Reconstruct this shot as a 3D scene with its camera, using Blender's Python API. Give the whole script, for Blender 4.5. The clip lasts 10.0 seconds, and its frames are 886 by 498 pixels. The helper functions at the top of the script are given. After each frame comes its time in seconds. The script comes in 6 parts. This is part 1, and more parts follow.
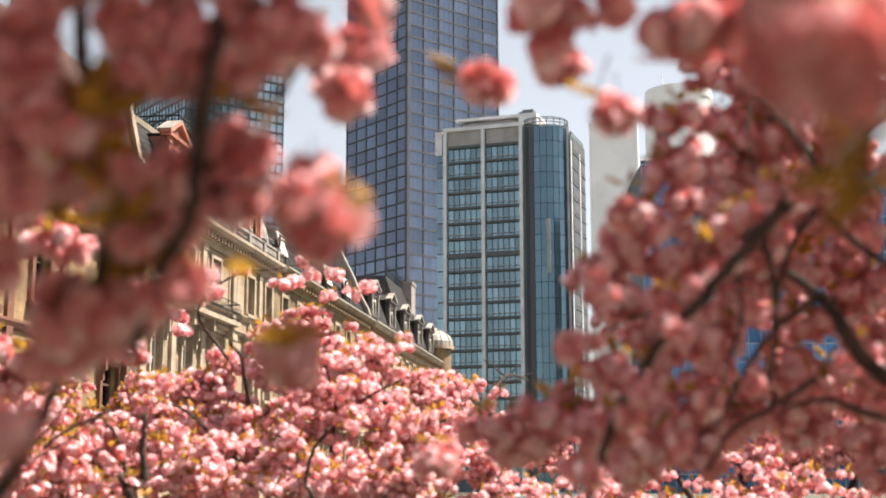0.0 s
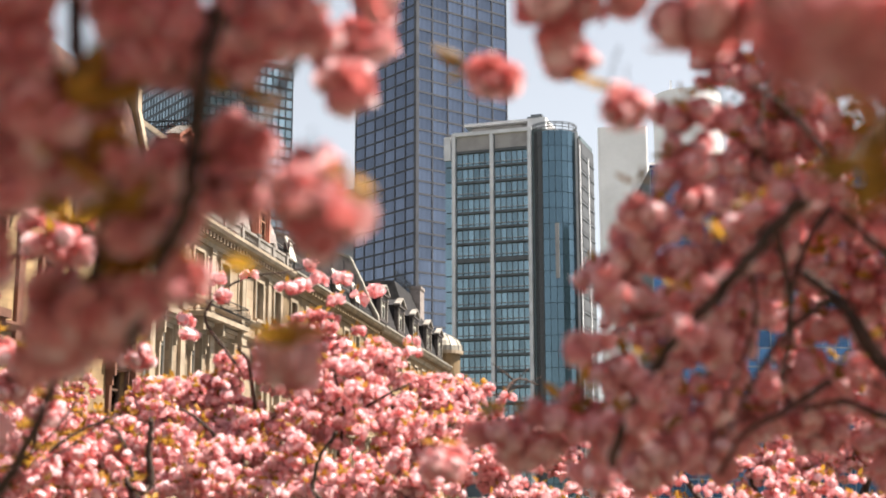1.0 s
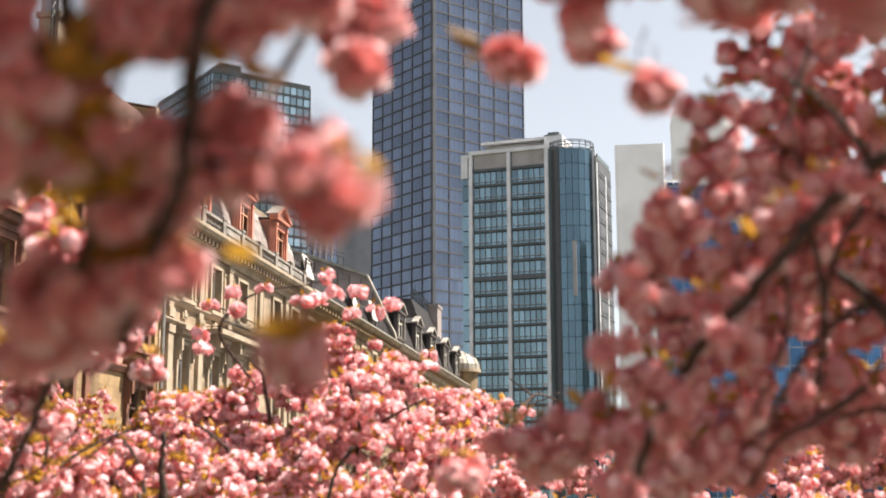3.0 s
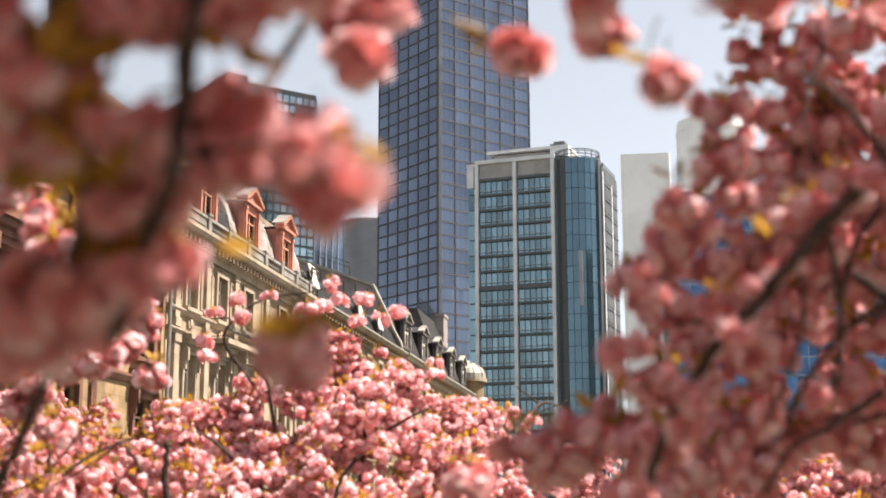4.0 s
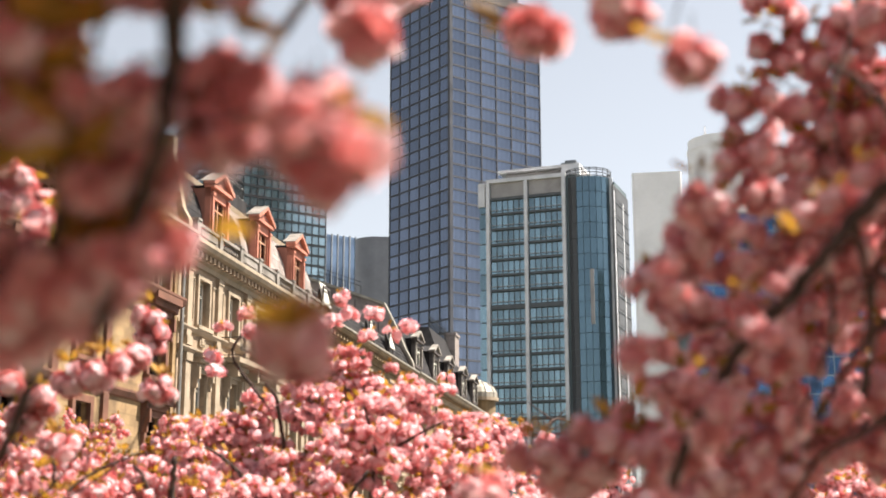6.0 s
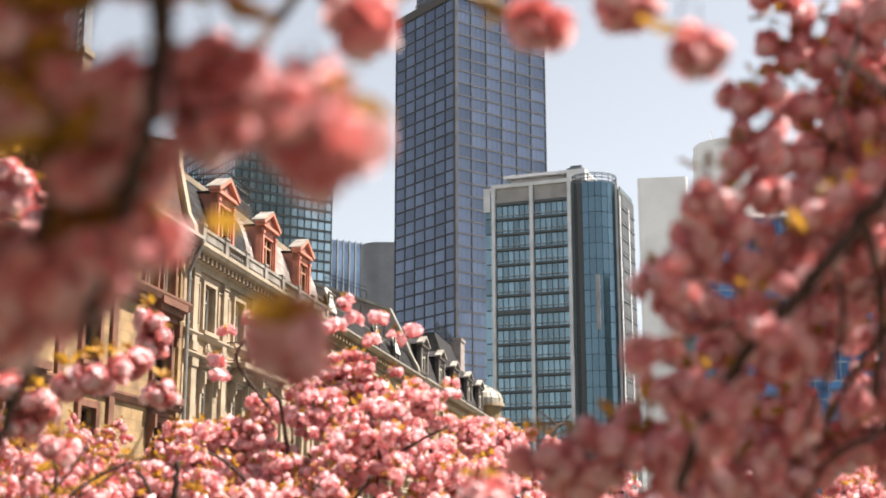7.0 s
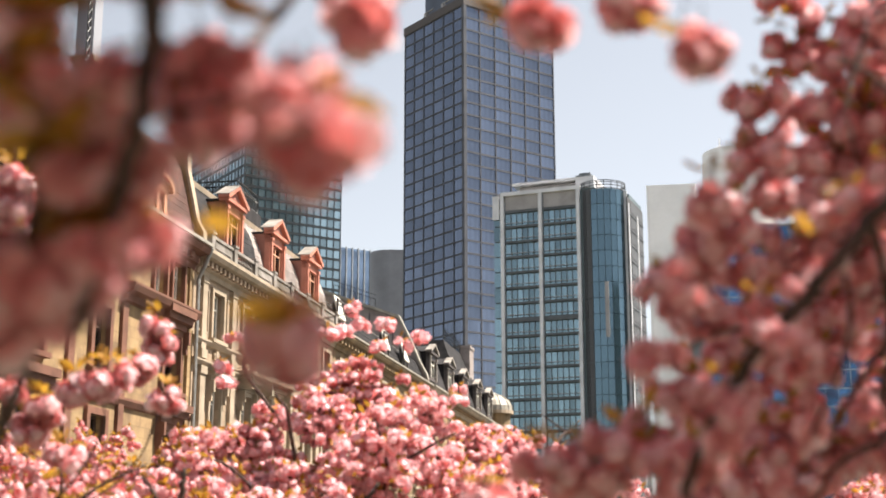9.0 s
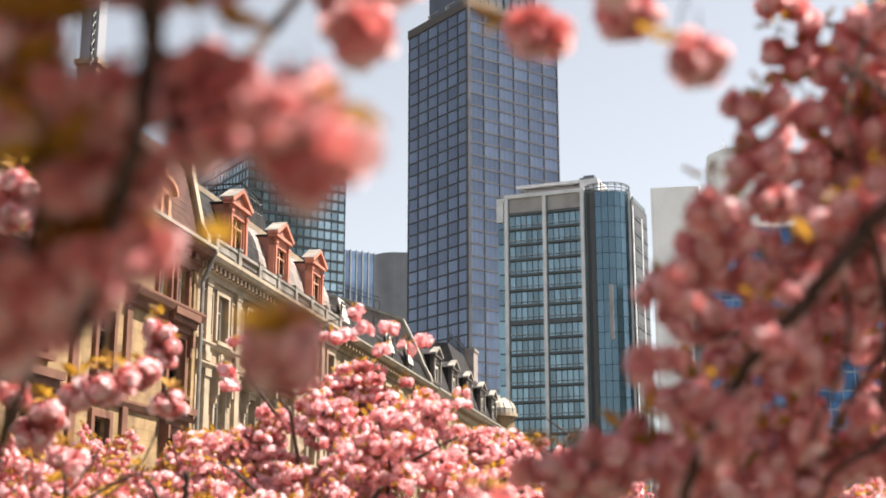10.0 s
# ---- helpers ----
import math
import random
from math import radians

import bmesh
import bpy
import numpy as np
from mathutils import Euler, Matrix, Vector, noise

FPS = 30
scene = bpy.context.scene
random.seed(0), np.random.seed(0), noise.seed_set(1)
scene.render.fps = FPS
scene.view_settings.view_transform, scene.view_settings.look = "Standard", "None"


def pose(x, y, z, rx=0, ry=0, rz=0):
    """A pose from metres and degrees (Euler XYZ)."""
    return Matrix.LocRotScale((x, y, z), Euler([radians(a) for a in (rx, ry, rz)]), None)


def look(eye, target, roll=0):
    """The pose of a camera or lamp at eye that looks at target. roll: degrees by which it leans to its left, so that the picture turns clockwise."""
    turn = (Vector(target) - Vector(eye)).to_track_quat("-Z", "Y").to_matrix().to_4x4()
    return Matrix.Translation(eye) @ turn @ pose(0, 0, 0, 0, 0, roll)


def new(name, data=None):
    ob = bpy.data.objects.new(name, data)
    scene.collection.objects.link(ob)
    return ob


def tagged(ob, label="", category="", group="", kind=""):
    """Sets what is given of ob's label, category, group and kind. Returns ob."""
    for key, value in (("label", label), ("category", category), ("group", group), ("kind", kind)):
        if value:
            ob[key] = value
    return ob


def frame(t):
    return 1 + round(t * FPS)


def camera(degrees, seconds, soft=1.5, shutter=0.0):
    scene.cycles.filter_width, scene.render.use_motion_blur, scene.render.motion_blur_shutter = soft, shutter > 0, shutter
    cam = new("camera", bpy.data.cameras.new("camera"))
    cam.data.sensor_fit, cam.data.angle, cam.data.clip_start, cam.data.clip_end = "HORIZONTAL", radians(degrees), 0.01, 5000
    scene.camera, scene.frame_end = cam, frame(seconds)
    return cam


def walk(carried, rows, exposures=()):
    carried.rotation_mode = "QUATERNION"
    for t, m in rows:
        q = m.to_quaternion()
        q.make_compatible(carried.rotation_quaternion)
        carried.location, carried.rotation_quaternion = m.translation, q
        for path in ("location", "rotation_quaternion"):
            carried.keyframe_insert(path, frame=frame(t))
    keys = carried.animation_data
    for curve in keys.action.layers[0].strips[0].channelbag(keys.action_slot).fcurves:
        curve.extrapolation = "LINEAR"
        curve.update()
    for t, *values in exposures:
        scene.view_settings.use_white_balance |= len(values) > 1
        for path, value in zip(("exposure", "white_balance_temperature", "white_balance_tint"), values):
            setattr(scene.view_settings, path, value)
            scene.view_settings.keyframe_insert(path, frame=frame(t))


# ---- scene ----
cam = camera(37.18, 10.0, soft=1.8)
# a fast normal lens: sharp on the street, soft on the blossoms close by
cam.data.dof.use_dof = True
cam.data.dof.focus_distance = 40.0
cam.data.dof.aperture_fstop = 3.4
cam.data.dof.aperture_blades = 0
PATH = [
    (0, pose(0.0000, 0.0000, 2.0000, 100.090, 0.066, -2.739)),
    (0.5, pose(0.0018, 0.0199, 1.9996, 100.165, 0.068, -2.592)),
    (1, pose(0.0050, 0.0406, 1.9986, 100.304, 0.069, -2.349)),
    (1.5, pose(0.0062, 0.0618, 1.9975, 100.483, 0.070, -2.207)),
    (2, pose(0.0072, 0.0857, 1.9939, 100.686, 0.070, -2.002)),
    (2.5, pose(0.0086, 0.1106, 1.9904, 100.888, 0.070, -1.773)),
    (4, pose(0.0111, 0.1831, 1.9846, 101.510, 0.068, -1.322)),
    (4.5, pose(0.0125, 0.2069, 1.9816, 101.709, 0.066, -1.195)),
    (5, pose(0.0115, 0.2280, 1.9774, 101.975, 0.064, -1.049)),
    (5.5, pose(0.0115, 0.2478, 1.9747, 102.185, 0.061, -0.938)),
    (7, pose(0.0183, 0.3009, 1.9718, 102.577, 0.051, -0.574)),
    (7.5, pose(0.0191, 0.3116, 1.9734, 102.677, 0.047, -0.468)),
    (8, pose(0.0209, 0.3181, 1.9729, 102.758, 0.042, -0.376)),
    (8.5, pose(0.0242, 0.3198, 1.9719, 102.837, 0.037, -0.269)),
    (9, pose(0.0269, 0.3179, 1.9706, 102.907, 0.032, -0.181)),
    (9.5, pose(0.0307, 0.3137, 1.9714, 102.979, 0.026, -0.070)),
    (10, pose(0.0320, 0.3082, 1.9724, 103.020, 0.019, 0.000)),
]
walk(cam, PATH, exposures=[(0.0, 1.56), (10.0, 1.58)])

# ---- light: high spring sun from the right, hazy sky ----
SUN_AZ, SUN_EL = 79.0, 59.0
world = bpy.data.worlds.new("sky")
scene.world = world
world.use_nodes = True
wn = world.node_tree
wn.nodes.clear()
sky = wn.nodes.new("ShaderNodeTexSky")
sky.sky_type = "NISHITA"
sky.sun_disc = False
sky.sun_elevation = radians(SUN_EL)
sky.sun_rotation = radians(SUN_AZ)
sky.air_density, sky.dust_density, sky.ozone_density = 1.0, 1.0, 0.8
bg = wn.nodes.new("ShaderNodeBackground")
bg.inputs["Strength"].default_value = 0.062
wo = wn.nodes.new("ShaderNodeOutputWorld")
haze = wn.nodes.new("ShaderNodeHueSaturation")
haze.inputs["Saturation"].default_value = 0.32
wn.links.new(sky.outputs[0], haze.inputs["Color"])
wn.links.new(haze.outputs[0], bg.inputs[0])
wn.links.new(bg.outputs[0], wo.inputs[0])
sun = new("sun", bpy.data.lights.new("sun", "SUN"))
sun.data.energy, sun.data.angle, sun.data.color = 4.9, radians(0.53), (1.0, 0.93, 0.82)
SUN_DIR = Vector((math.sin(radians(SUN_AZ)) * math.cos(radians(SUN_EL)), math.cos(radians(SUN_AZ)) * math.cos(radians(SUN_EL)), math.sin(radians(SUN_EL))))
sun.matrix_world = look(SUN_DIR * 50, (0, 0, 0))


# ---- materials ----
def material(name, colour, rough=0.8, metal=0.0, vary=0.15, scale=3.0, fine=40.0, bump=0.15, spread=0.0, dirt=None, stretch=(1, 1, 1), spec=0.5, island=0.0, courses=None):
    """A weathered surface: large stains, fine grain, relief; spread varies it from object to object, island from piece to piece."""
    m = bpy.data.materials.new(name)
    m.use_nodes = True
    nt = m.node_tree
    b = nt.nodes["Principled BSDF"]
    co = nt.nodes.new("ShaderNodeTexCoord")
    mp = nt.nodes.new("ShaderNodeMapping")
    mp.inputs["Scale"].default_value = stretch
    nt.links.new(co.outputs["Object"], mp.inputs[0])
    n1 = nt.nodes.new("ShaderNodeTexNoise")
    n1.inputs["Scale"].default_value, n1.inputs["Detail"].default_value = scale, 5
    n2 = nt.nodes.new("ShaderNodeTexNoise")
    n2.inputs["Scale"].default_value, n2.inputs["Detail"].default_value = fine, 3
    for n in (n1, n2):
        nt.links.new(mp.outputs[0], n.inputs["Vector"])
    ramp = nt.nodes.new("ShaderNodeValToRGB")
    lo = [max(0.0, c * (1 - 1.6 * vary)) for c in colour]
    hi = [min(1.0, c * (1 + vary)) for c in colour]
    if dirt:
        lo = dirt
    ramp.color_ramp.elements[0].position, ramp.color_ramp.elements[1].position = 0.3, 0.62
    ramp.color_ramp.elements[0].color, ramp.color_ramp.elements[1].color = (*lo, 1), (*hi, 1)
    nt.links.new(n1.outputs["Fac"], ramp.inputs[0])
    hsv = nt.nodes.new("ShaderNodeHueSaturation")
    nt.links.new(ramp.outputs[0], hsv.inputs["Color"])
    val = nt.nodes.new("ShaderNodeMapRange")
    val.inputs[3].default_value, val.inputs[4].default_value = 1 - vary * 0.7, 1 + vary * 0.7
    nt.links.new(n2.outputs["Fac"], val.inputs[0])
    last = val.outputs[0]
    for amount, node, socket in ((spread, "ShaderNodeObjectInfo", "Random"), (island, "ShaderNodeNewGeometry", "Random Per Island")):
        if amount:
            oi = nt.nodes.new(node)
            mr = nt.nodes.new("ShaderNodeMapRange")
            mr.inputs[3].default_value, mr.inputs[4].default_value = 1 - amount, 1 + amount
            nt.links.new(oi.outputs[socket], mr.inputs[0])
            mu = nt.nodes.new("ShaderNodeMath")
            mu.operation = "MULTIPLY"
            nt.links.new(last, mu.inputs[0])
            nt.links.new(mr.outputs[0], mu.inputs[1])
            last = mu.outputs[0]
    if courses:
        # ashlar: each block a little lighter or darker, with fine joints
        sep = nt.nodes.new("ShaderNodeSeparateXYZ")
        com = nt.nodes.new("ShaderNodeCombineXYZ")
        nt.links.new(co.outputs["Object"], sep.inputs[0])
        nt.links.new(sep.outputs[0], com.inputs[0])
        nt.links.new(sep.outputs[2], com.inputs[1])
        br = nt.nodes.new("ShaderNodeTexBrick")
        br.inputs["Scale"].default_value = 1.0
        br.inputs["Brick Width"].default_value, br.inputs["Row Height"].default_value = courses
        br.inputs["Mortar Size"].default_value = 0.018
        br.inputs["Color1"].default_value, br.inputs["Color2"].default_value, br.inputs["Mortar"].default_value = (0.8, 0.8, 0.8, 1), (1.12, 1.12, 1.12, 1), (0.74, 0.74, 0.74, 1)
        nt.links.new(com.outputs[0], br.inputs["Vector"])
        mu = nt.nodes.new("ShaderNodeMath")
        mu.operation = "MULTIPLY"
        nt.links.new(last, mu.inputs[0])
        nt.links.new(br.outputs["Color"], mu.inputs[1])
        last = mu.outputs[0]
    nt.links.new(last, hsv.inputs["Value"])
    nt.links.new(hsv.outputs[0], b.inputs["Base Color"])
    b.inputs["Roughness"].default_value, b.inputs["Metallic"].default_value = rough, metal
    b.inputs["Specular IOR Level"].default_value = spec
    if bump:
        bp = nt.nodes.new("ShaderNodeBump")
        bp.inputs["Strength"].default_value, bp.inputs["Distance"].default_value = bump, 0.02
        nt.links.new(n2.outputs["Fac"], bp.inputs["Height"])
        nt.links.new(bp.outputs[0], b.inputs["Normal"])
    return m


def petal_material(name, colour, deep, glow, share):
    """Thin petals or leaves: light passes through them."""
    m = bpy.data.materials.new(name)
    m.use_nodes = True
    nt = m.node_tree
    b = nt.nodes["Principled BSDF"]
    out = nt.nodes["Material Output"]
    geo = nt.nodes.new("ShaderNodeNewGeometry")
    co = nt.nodes.new("ShaderNodeTexCoord")
    n1 = nt.nodes.new("ShaderNodeTexNoise")
    n1.inputs["Scale"].default_value, n1.inputs["Detail"].default_value = 9.0, 3
    nt.links.new(co.outputs["Object"], n1.inputs["Vector"])
    n2 = nt.nodes.new("ShaderNodeTexNoise")
    n2.inputs["Scale"].default_value, n2.inputs["Detail"].default_value = 220.0, 2
    nt.links.new(co.outputs["Object"], n2.inputs["Vector"])
    add = nt.nodes.new("ShaderNodeMath")
    add.operation = "MULTIPLY_ADD"
    add.inputs[1].default_value = 0.55
    nt.links.new(geo.outputs["Random Per Island"], add.inputs[0])
    half = nt.nodes.new("ShaderNodeMath")
    half.operation = "MULTIPLY_ADD"
    half.inputs[1].default_value, half.inputs[2].default_value = 0.5, -0.05
    nt.links.new(n1.outputs["Fac"], half.inputs[0])
    nt.links.new(half.outputs[0], add.inputs[2])
    ramp = nt.nodes.new("ShaderNodeValToRGB")
    ramp.color_ramp.elements[0].position, ramp.color_ramp.elements[1].position = 0.14, 0.66
    ramp.color_ramp.elements[0].color, ramp.color_ramp.elements[1].color = (*deep, 1), (*colour, 1)
    nt.links.new(add.outputs[0], ramp.inputs[0])
    b.inputs["Roughness"].default_value = 0.6
    b.inputs["Specular IOR Level"].default_value = 0.22
    nt.links.new(ramp.outputs[0], b.inputs["Base Color"])
    bp = nt.nodes.new("ShaderNodeBump")
    bp.inputs["Strength"].default_value, bp.inputs["Distance"].default_value = 0.25, 0.002
    nt.links.new(n2.outputs["Fac"], bp.inputs["Height"])
    nt.links.new(bp.outputs[0], b.inputs["Normal"])
    tr = nt.nodes.new("ShaderNodeBsdfTranslucent")
    mixc = nt.nodes.new("ShaderNodeMix")
    mixc.data_type = "RGBA"
    mixc.blend_type = "MIX"
    mixc.inputs["Factor"].default_value = 0.6
    nt.links.new(ramp.outputs[0], mixc.inputs[6])
    mixc.inputs[7].default_value = (*glow, 1)
    nt.links.new(mixc.outputs[2], tr.inputs["Color"])
    mix = nt.nodes.new("ShaderNodeMixShader")
    mix.inputs[0].default_value = share
    nt.links.new(b.outputs[0], mix.inputs[1])
    nt.links.new(tr.outputs[0], mix.inputs[2])
    nt.links.new(mix.outputs[0], out.inputs["Surface"])
    return m


def clear_glass(name, tint=(0.75, 0.8, 0.82)):
    """Window glass: clear straight on, mirroring at a slant."""
    m = bpy.data.materials.new(name)
    m.use_nodes = True
    nt = m.node_tree
    out = nt.nodes["Material Output"]
    tp = nt.nodes.new("ShaderNodeBsdfTransparent")
    tp.inputs[0].default_value = (*tint, 1)
    gl = nt.nodes.new("ShaderNodeBsdfGlossy")
    gl.inputs["Roughness"].default_value = 0.03
    fr = nt.nodes.new("ShaderNodeFresnel")
    fr.inputs[0].default_value = 1.5
    mix = nt.nodes.new("ShaderNodeMixShader")
    nt.links.new(fr.outputs[0], mix.inputs[0])
    nt.links.new(tp.outputs[0], mix.inputs[1])
    nt.links.new(gl.outputs[0], mix.inputs[2])
    nt.links.new(mix.outputs[0], out.inputs["Surface"])
    return m


M = {
    "asphalt": material("asphalt", (0.05, 0.05, 0.052), 0.9, scale=0.4, fine=60),
    "paving": material("paving", (0.22, 0.21, 0.2), 0.9, scale=0.8, fine=30),
    "grass": material("grass", (0.085, 0.084, 0.058), 0.95, vary=0.3, scale=0.5, fine=25),
    "sandstone": material("sandstone", (0.285, 0.185, 0.09), 0.9, vary=0.22, scale=0.9, fine=9, dirt=(0.17, 0.1, 0.052), courses=(0.95, 0.42)),
    "red_stone": material("red_stone", (0.15, 0.062, 0.037), 0.85, vary=0.2, scale=1.2, fine=14),
    "cream_stone": material("cream_stone", (0.335, 0.24, 0.165), 0.9, vary=0.16, scale=0.6, fine=10, dirt=(0.225, 0.165, 0.105), courses=(1.1, 0.46)),
    "cream_trim": material("cream_trim", (0.34, 0.258, 0.185), 0.85, vary=0.14, scale=1.1, fine=16, dirt=(0.233, 0.187, 0.129)),
    "brown_stone": material("brown_stone", (0.194, 0.129, 0.0678), 0.9, vary=0.2, scale=0.8, fine=10),
    "slate": material("slate", (0.026, 0.023, 0.024), 0.85, vary=0.3, scale=1.5, fine=18, spread=0.3, island=0.35, spec=0.25),
    "pale_slate": material("pale_slate", (0.29, 0.24, 0.22), 0.6, vary=0.16, scale=1.5, fine=18, island=0.12),
    "grey_stone": material("grey_stone", (0.24, 0.212, 0.19), 0.85, vary=0.2, scale=1.2, fine=14, dirt=(0.14, 0.12, 0.1)),
    "tile": material("tile", (0.075, 0.031, 0.022), 0.9, vary=0.2, scale=1.5, fine=20, island=0.18),
    "pink_paint": material("pink_paint", (0.468, 0.179, 0.121), 0.7, vary=0.14, scale=1.4, fine=12, dirt=(0.374, 0.133, 0.0858)),
    "rose_stone": material("rose_stone", (0.46, 0.23, 0.14), 0.8, vary=0.16, scale=1.4, fine=12),
    "dull_red": material("dull_red", (0.3, 0.12, 0.085), 0.7, vary=0.14, scale=1.4, fine=12),
    "zinc": material("zinc", (0.272, 0.256, 0.232), 0.45, 0.4, vary=0.2, scale=2, fine=12),
    "pale_zinc": material("pale_zinc", (0.31, 0.275, 0.225), 0.5, 0.1, vary=0.15, scale=2, fine=12),
    "iron": material("iron", (0.03, 0.03, 0.03), 0.5, 0.5, vary=0.2, scale=6, fine=40),
    "white_wood": material("white_wood", (0.72, 0.68, 0.6), 0.5, vary=0.1, scale=3, fine=30),
    "dark_wood": material("dark_wood", (0.09, 0.05, 0.035), 0.5, vary=0.2, scale=3, fine=30),
    "curtain": material("curtain", (0.6, 0.62, 0.68), 0.9, vary=0.15, scale=4, fine=20, stretch=(6, 6, 0.6)),
    "dark_paint": material("dark_paint", (0.075, 0.06, 0.055), 0.6, vary=0.2, scale=3, fine=20),
    # near-black, the shade of unlit interiors put into the colour
    "room_shade": material("room_shade", (0.05, 0.045, 0.04), 0.9),
    "glass": clear_glass("glass"),
    "tower_frame": material("tower_frame", (0.1, 0.102, 0.118), 0.8, 0.0, vary=0.15, scale=0.2, fine=2, bump=0, spec=0.1),
    "tower_pane": material("tower_pane", (0.128, 0.153, 0.208), 0.24, 0.85, vary=0.22, scale=1.3, fine=4.5, bump=0, spread=0.2, stretch=(1, 1, 0.04), spec=0.35),
    "tower_top": material("tower_top", (0.06, 0.075, 0.11), 0.4, vary=0.15, scale=0.2, fine=2, bump=0),
    "white_metal": material("white_metal", (0.66, 0.65, 0.67), 0.5, vary=0.1, scale=0.3, fine=3, bump=0),
    "teal_pane": material("teal_pane", (0.2, 0.29, 0.33), 0.15, 0.85, vary=0.25, scale=0.1, fine=1.5, bump=0, spread=0.3, stretch=(1, 1, 0.2), spec=0.8),
    "sill_dark": material("sill_dark", (0.09, 0.1, 0.11), 0.5, vary=0.15, scale=0.5, fine=4, bump=0),
    "core_dark": material("core_dark", (0.1, 0.13, 0.14), 0.5, vary=0.15, scale=0.1, fine=1, bump=0),
    "cyl_pane": material("cyl_pane", (0.12, 0.19, 0.235), 0.15, 0.8, vary=0.12, scale=0.1, fine=1.5, bump=0, spread=0.1, spec=0.8),
    # dark cladding; on the drum it stands in for a dark reflection
    "dark_clad_reflection": material("dark_clad_reflection", (0.075, 0.077, 0.083), 0.6, 0.0, vary=0.15, scale=0.1, fine=1.5, bump=0),
    "side_clad": material("side_clad", (0.06, 0.056, 0.058), 0.6, vary=0.15, scale=0.3, fine=2, bump=0),
    "louvre": material("louvre", (0.34, 0.315, 0.31), 0.7, vary=0.12, scale=0.3, fine=3, bump=0),
    "green_pane": material("green_pane", (0.27, 0.36, 0.4), 0.15, 0.8, vary=0.14, scale=0.1, fine=1.2, bump=0, spread=0.32, spec=0.9),
    "green_frame": material("green_frame", (0.02, 0.025, 0.03), 0.4, vary=0.15, scale=0.2, fine=2, bump=0),
    "far_stripe": material("far_stripe", (0.2, 0.26, 0.35), 0.25, 0.85, vary=0.2, scale=0.1, fine=1, bump=0, spread=0.2),
    "far_fin": material("far_fin", (0.36, 0.375, 0.4), 0.5, vary=0.1, scale=0.2, fine=2, bump=0),
    "far_grey": material("far_grey", (0.3, 0.3, 0.33), 0.6, vary=0.12, scale=0.08, fine=0.8, bump=0),
    "pale_clad": material("pale_clad", (0.93, 0.89, 0.88), 0.6, vary=0.06, scale=0.05, fine=0.6, bump=0),
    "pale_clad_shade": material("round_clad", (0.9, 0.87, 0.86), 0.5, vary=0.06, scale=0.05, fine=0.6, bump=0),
    "blue_pane": material("blue_pane", (0.06, 0.13, 0.25), 0.12, 0.85, vary=0.3, scale=0.1, fine=1, bump=0, spread=0.35, spec=0.8),
    "bark": material("bark", (0.065, 0.037, 0.028), 0.9, vary=0.35, scale=14, fine=90, bump=0.6, stretch=(1, 1, 3)),
    "twig": material("twig", (0.07, 0.036, 0.026), 0.8, vary=0.3, scale=30, fine=120, bump=0.3),
    "stalk": material("stalk", (0.16, 0.14, 0.05), 0.7, vary=0.3, scale=30, fine=120, bump=0),
    "petal": petal_material("petal", (0.965, 0.78, 0.81), (0.84, 0.48, 0.51), (0.93, 0.32, 0.32), 0.38),
    "outer_petal": petal_material("outer_petal", (0.88, 0.49, 0.505), (0.52, 0.17, 0.185), (0.88, 0.15, 0.12), 0.38),
    "leaf": petal_material("leaf", (0.46, 0.25, 0.05), (0.09, 0.045, 0.018), (0.7, 0.38, 0.035), 0.38),
}


# ---- building blocks ----
def link(name, mesh, mat, parent, label="", kind="", loc=None):
    if mat is not None and not mesh.materials:
        mesh.materials.append(mat)
    ob = new(name, mesh)
    ob.parent = parent
    if loc is not None:
        ob.matrix_basis = loc if isinstance(loc, Matrix) else Matrix.Translation(loc)
    return tagged(ob, label=label, kind=kind)


def mesh_of(name, bm):
    bmesh.ops.recalc_face_normals(bm, faces=bm.faces)
    me = bpy.data.meshes.new(name)
    bm.to_mesh(me)
    bm.free()
    return me


def part(name, bm, mat, parent, label="", kind="", loc=None):
    return link(name, mesh_of(name, bm), mat, parent, label, kind, loc)


def thing(name, m, label, category, group="", kind=""):
    ob = new(name)
    ob.matrix_basis = m
    ob.empty_display_size = 0.3
    return tagged(ob, label, category, group, kind)


def box(bm, x0, x1, y0, y1, z0, z1):
    v = [bm.verts.new(p) for p in ((x0, y0, z0), (x1, y0, z0), (x1, y1, z0), (x0, y1, z0), (x0, y0, z1), (x1, y0, z1), (x1, y1, z1), (x0, y1, z1))]
    for f in ((0, 3, 2, 1), (4, 5, 6, 7), (0, 1, 5, 4), (1, 2, 6, 5), (2, 3, 7, 6), (3, 0, 4, 7)):
        bm.faces.new([v[i] for i in f])


def boxes(*rows):
    bm = bmesh.new()
    for r in rows:
        box(bm, *r)
    return bm


def prism_x(bm, outline, x0, x1):
    """An outline in (y, z), drawn out along x."""
    a = [bm.verts.new((x0, y, z)) for y, z in outline]
    b = [bm.verts.new((x1, y, z)) for y, z in outline]
    n = len(a)
    bm.faces.new(a)
    bm.faces.new(b[::-1])
    for i in range(n):
        bm.faces.new((a[i], b[i], b[(i + 1) % n], a[(i + 1) % n]))


def prism_y(bm, outline, y0, y1):
    """An outline in (x, z), drawn out along y."""
    a = [bm.verts.new((x, y0, z)) for x, z in outline]
    b = [bm.verts.new((x, y1, z)) for x, z in outline]
    n = len(a)
    bm.faces.new(a)
    bm.faces.new(b[::-1])
    for i in range(n):
        bm.faces.new((a[i], b[i], b[(i + 1) % n], a[(i + 1) % n]))


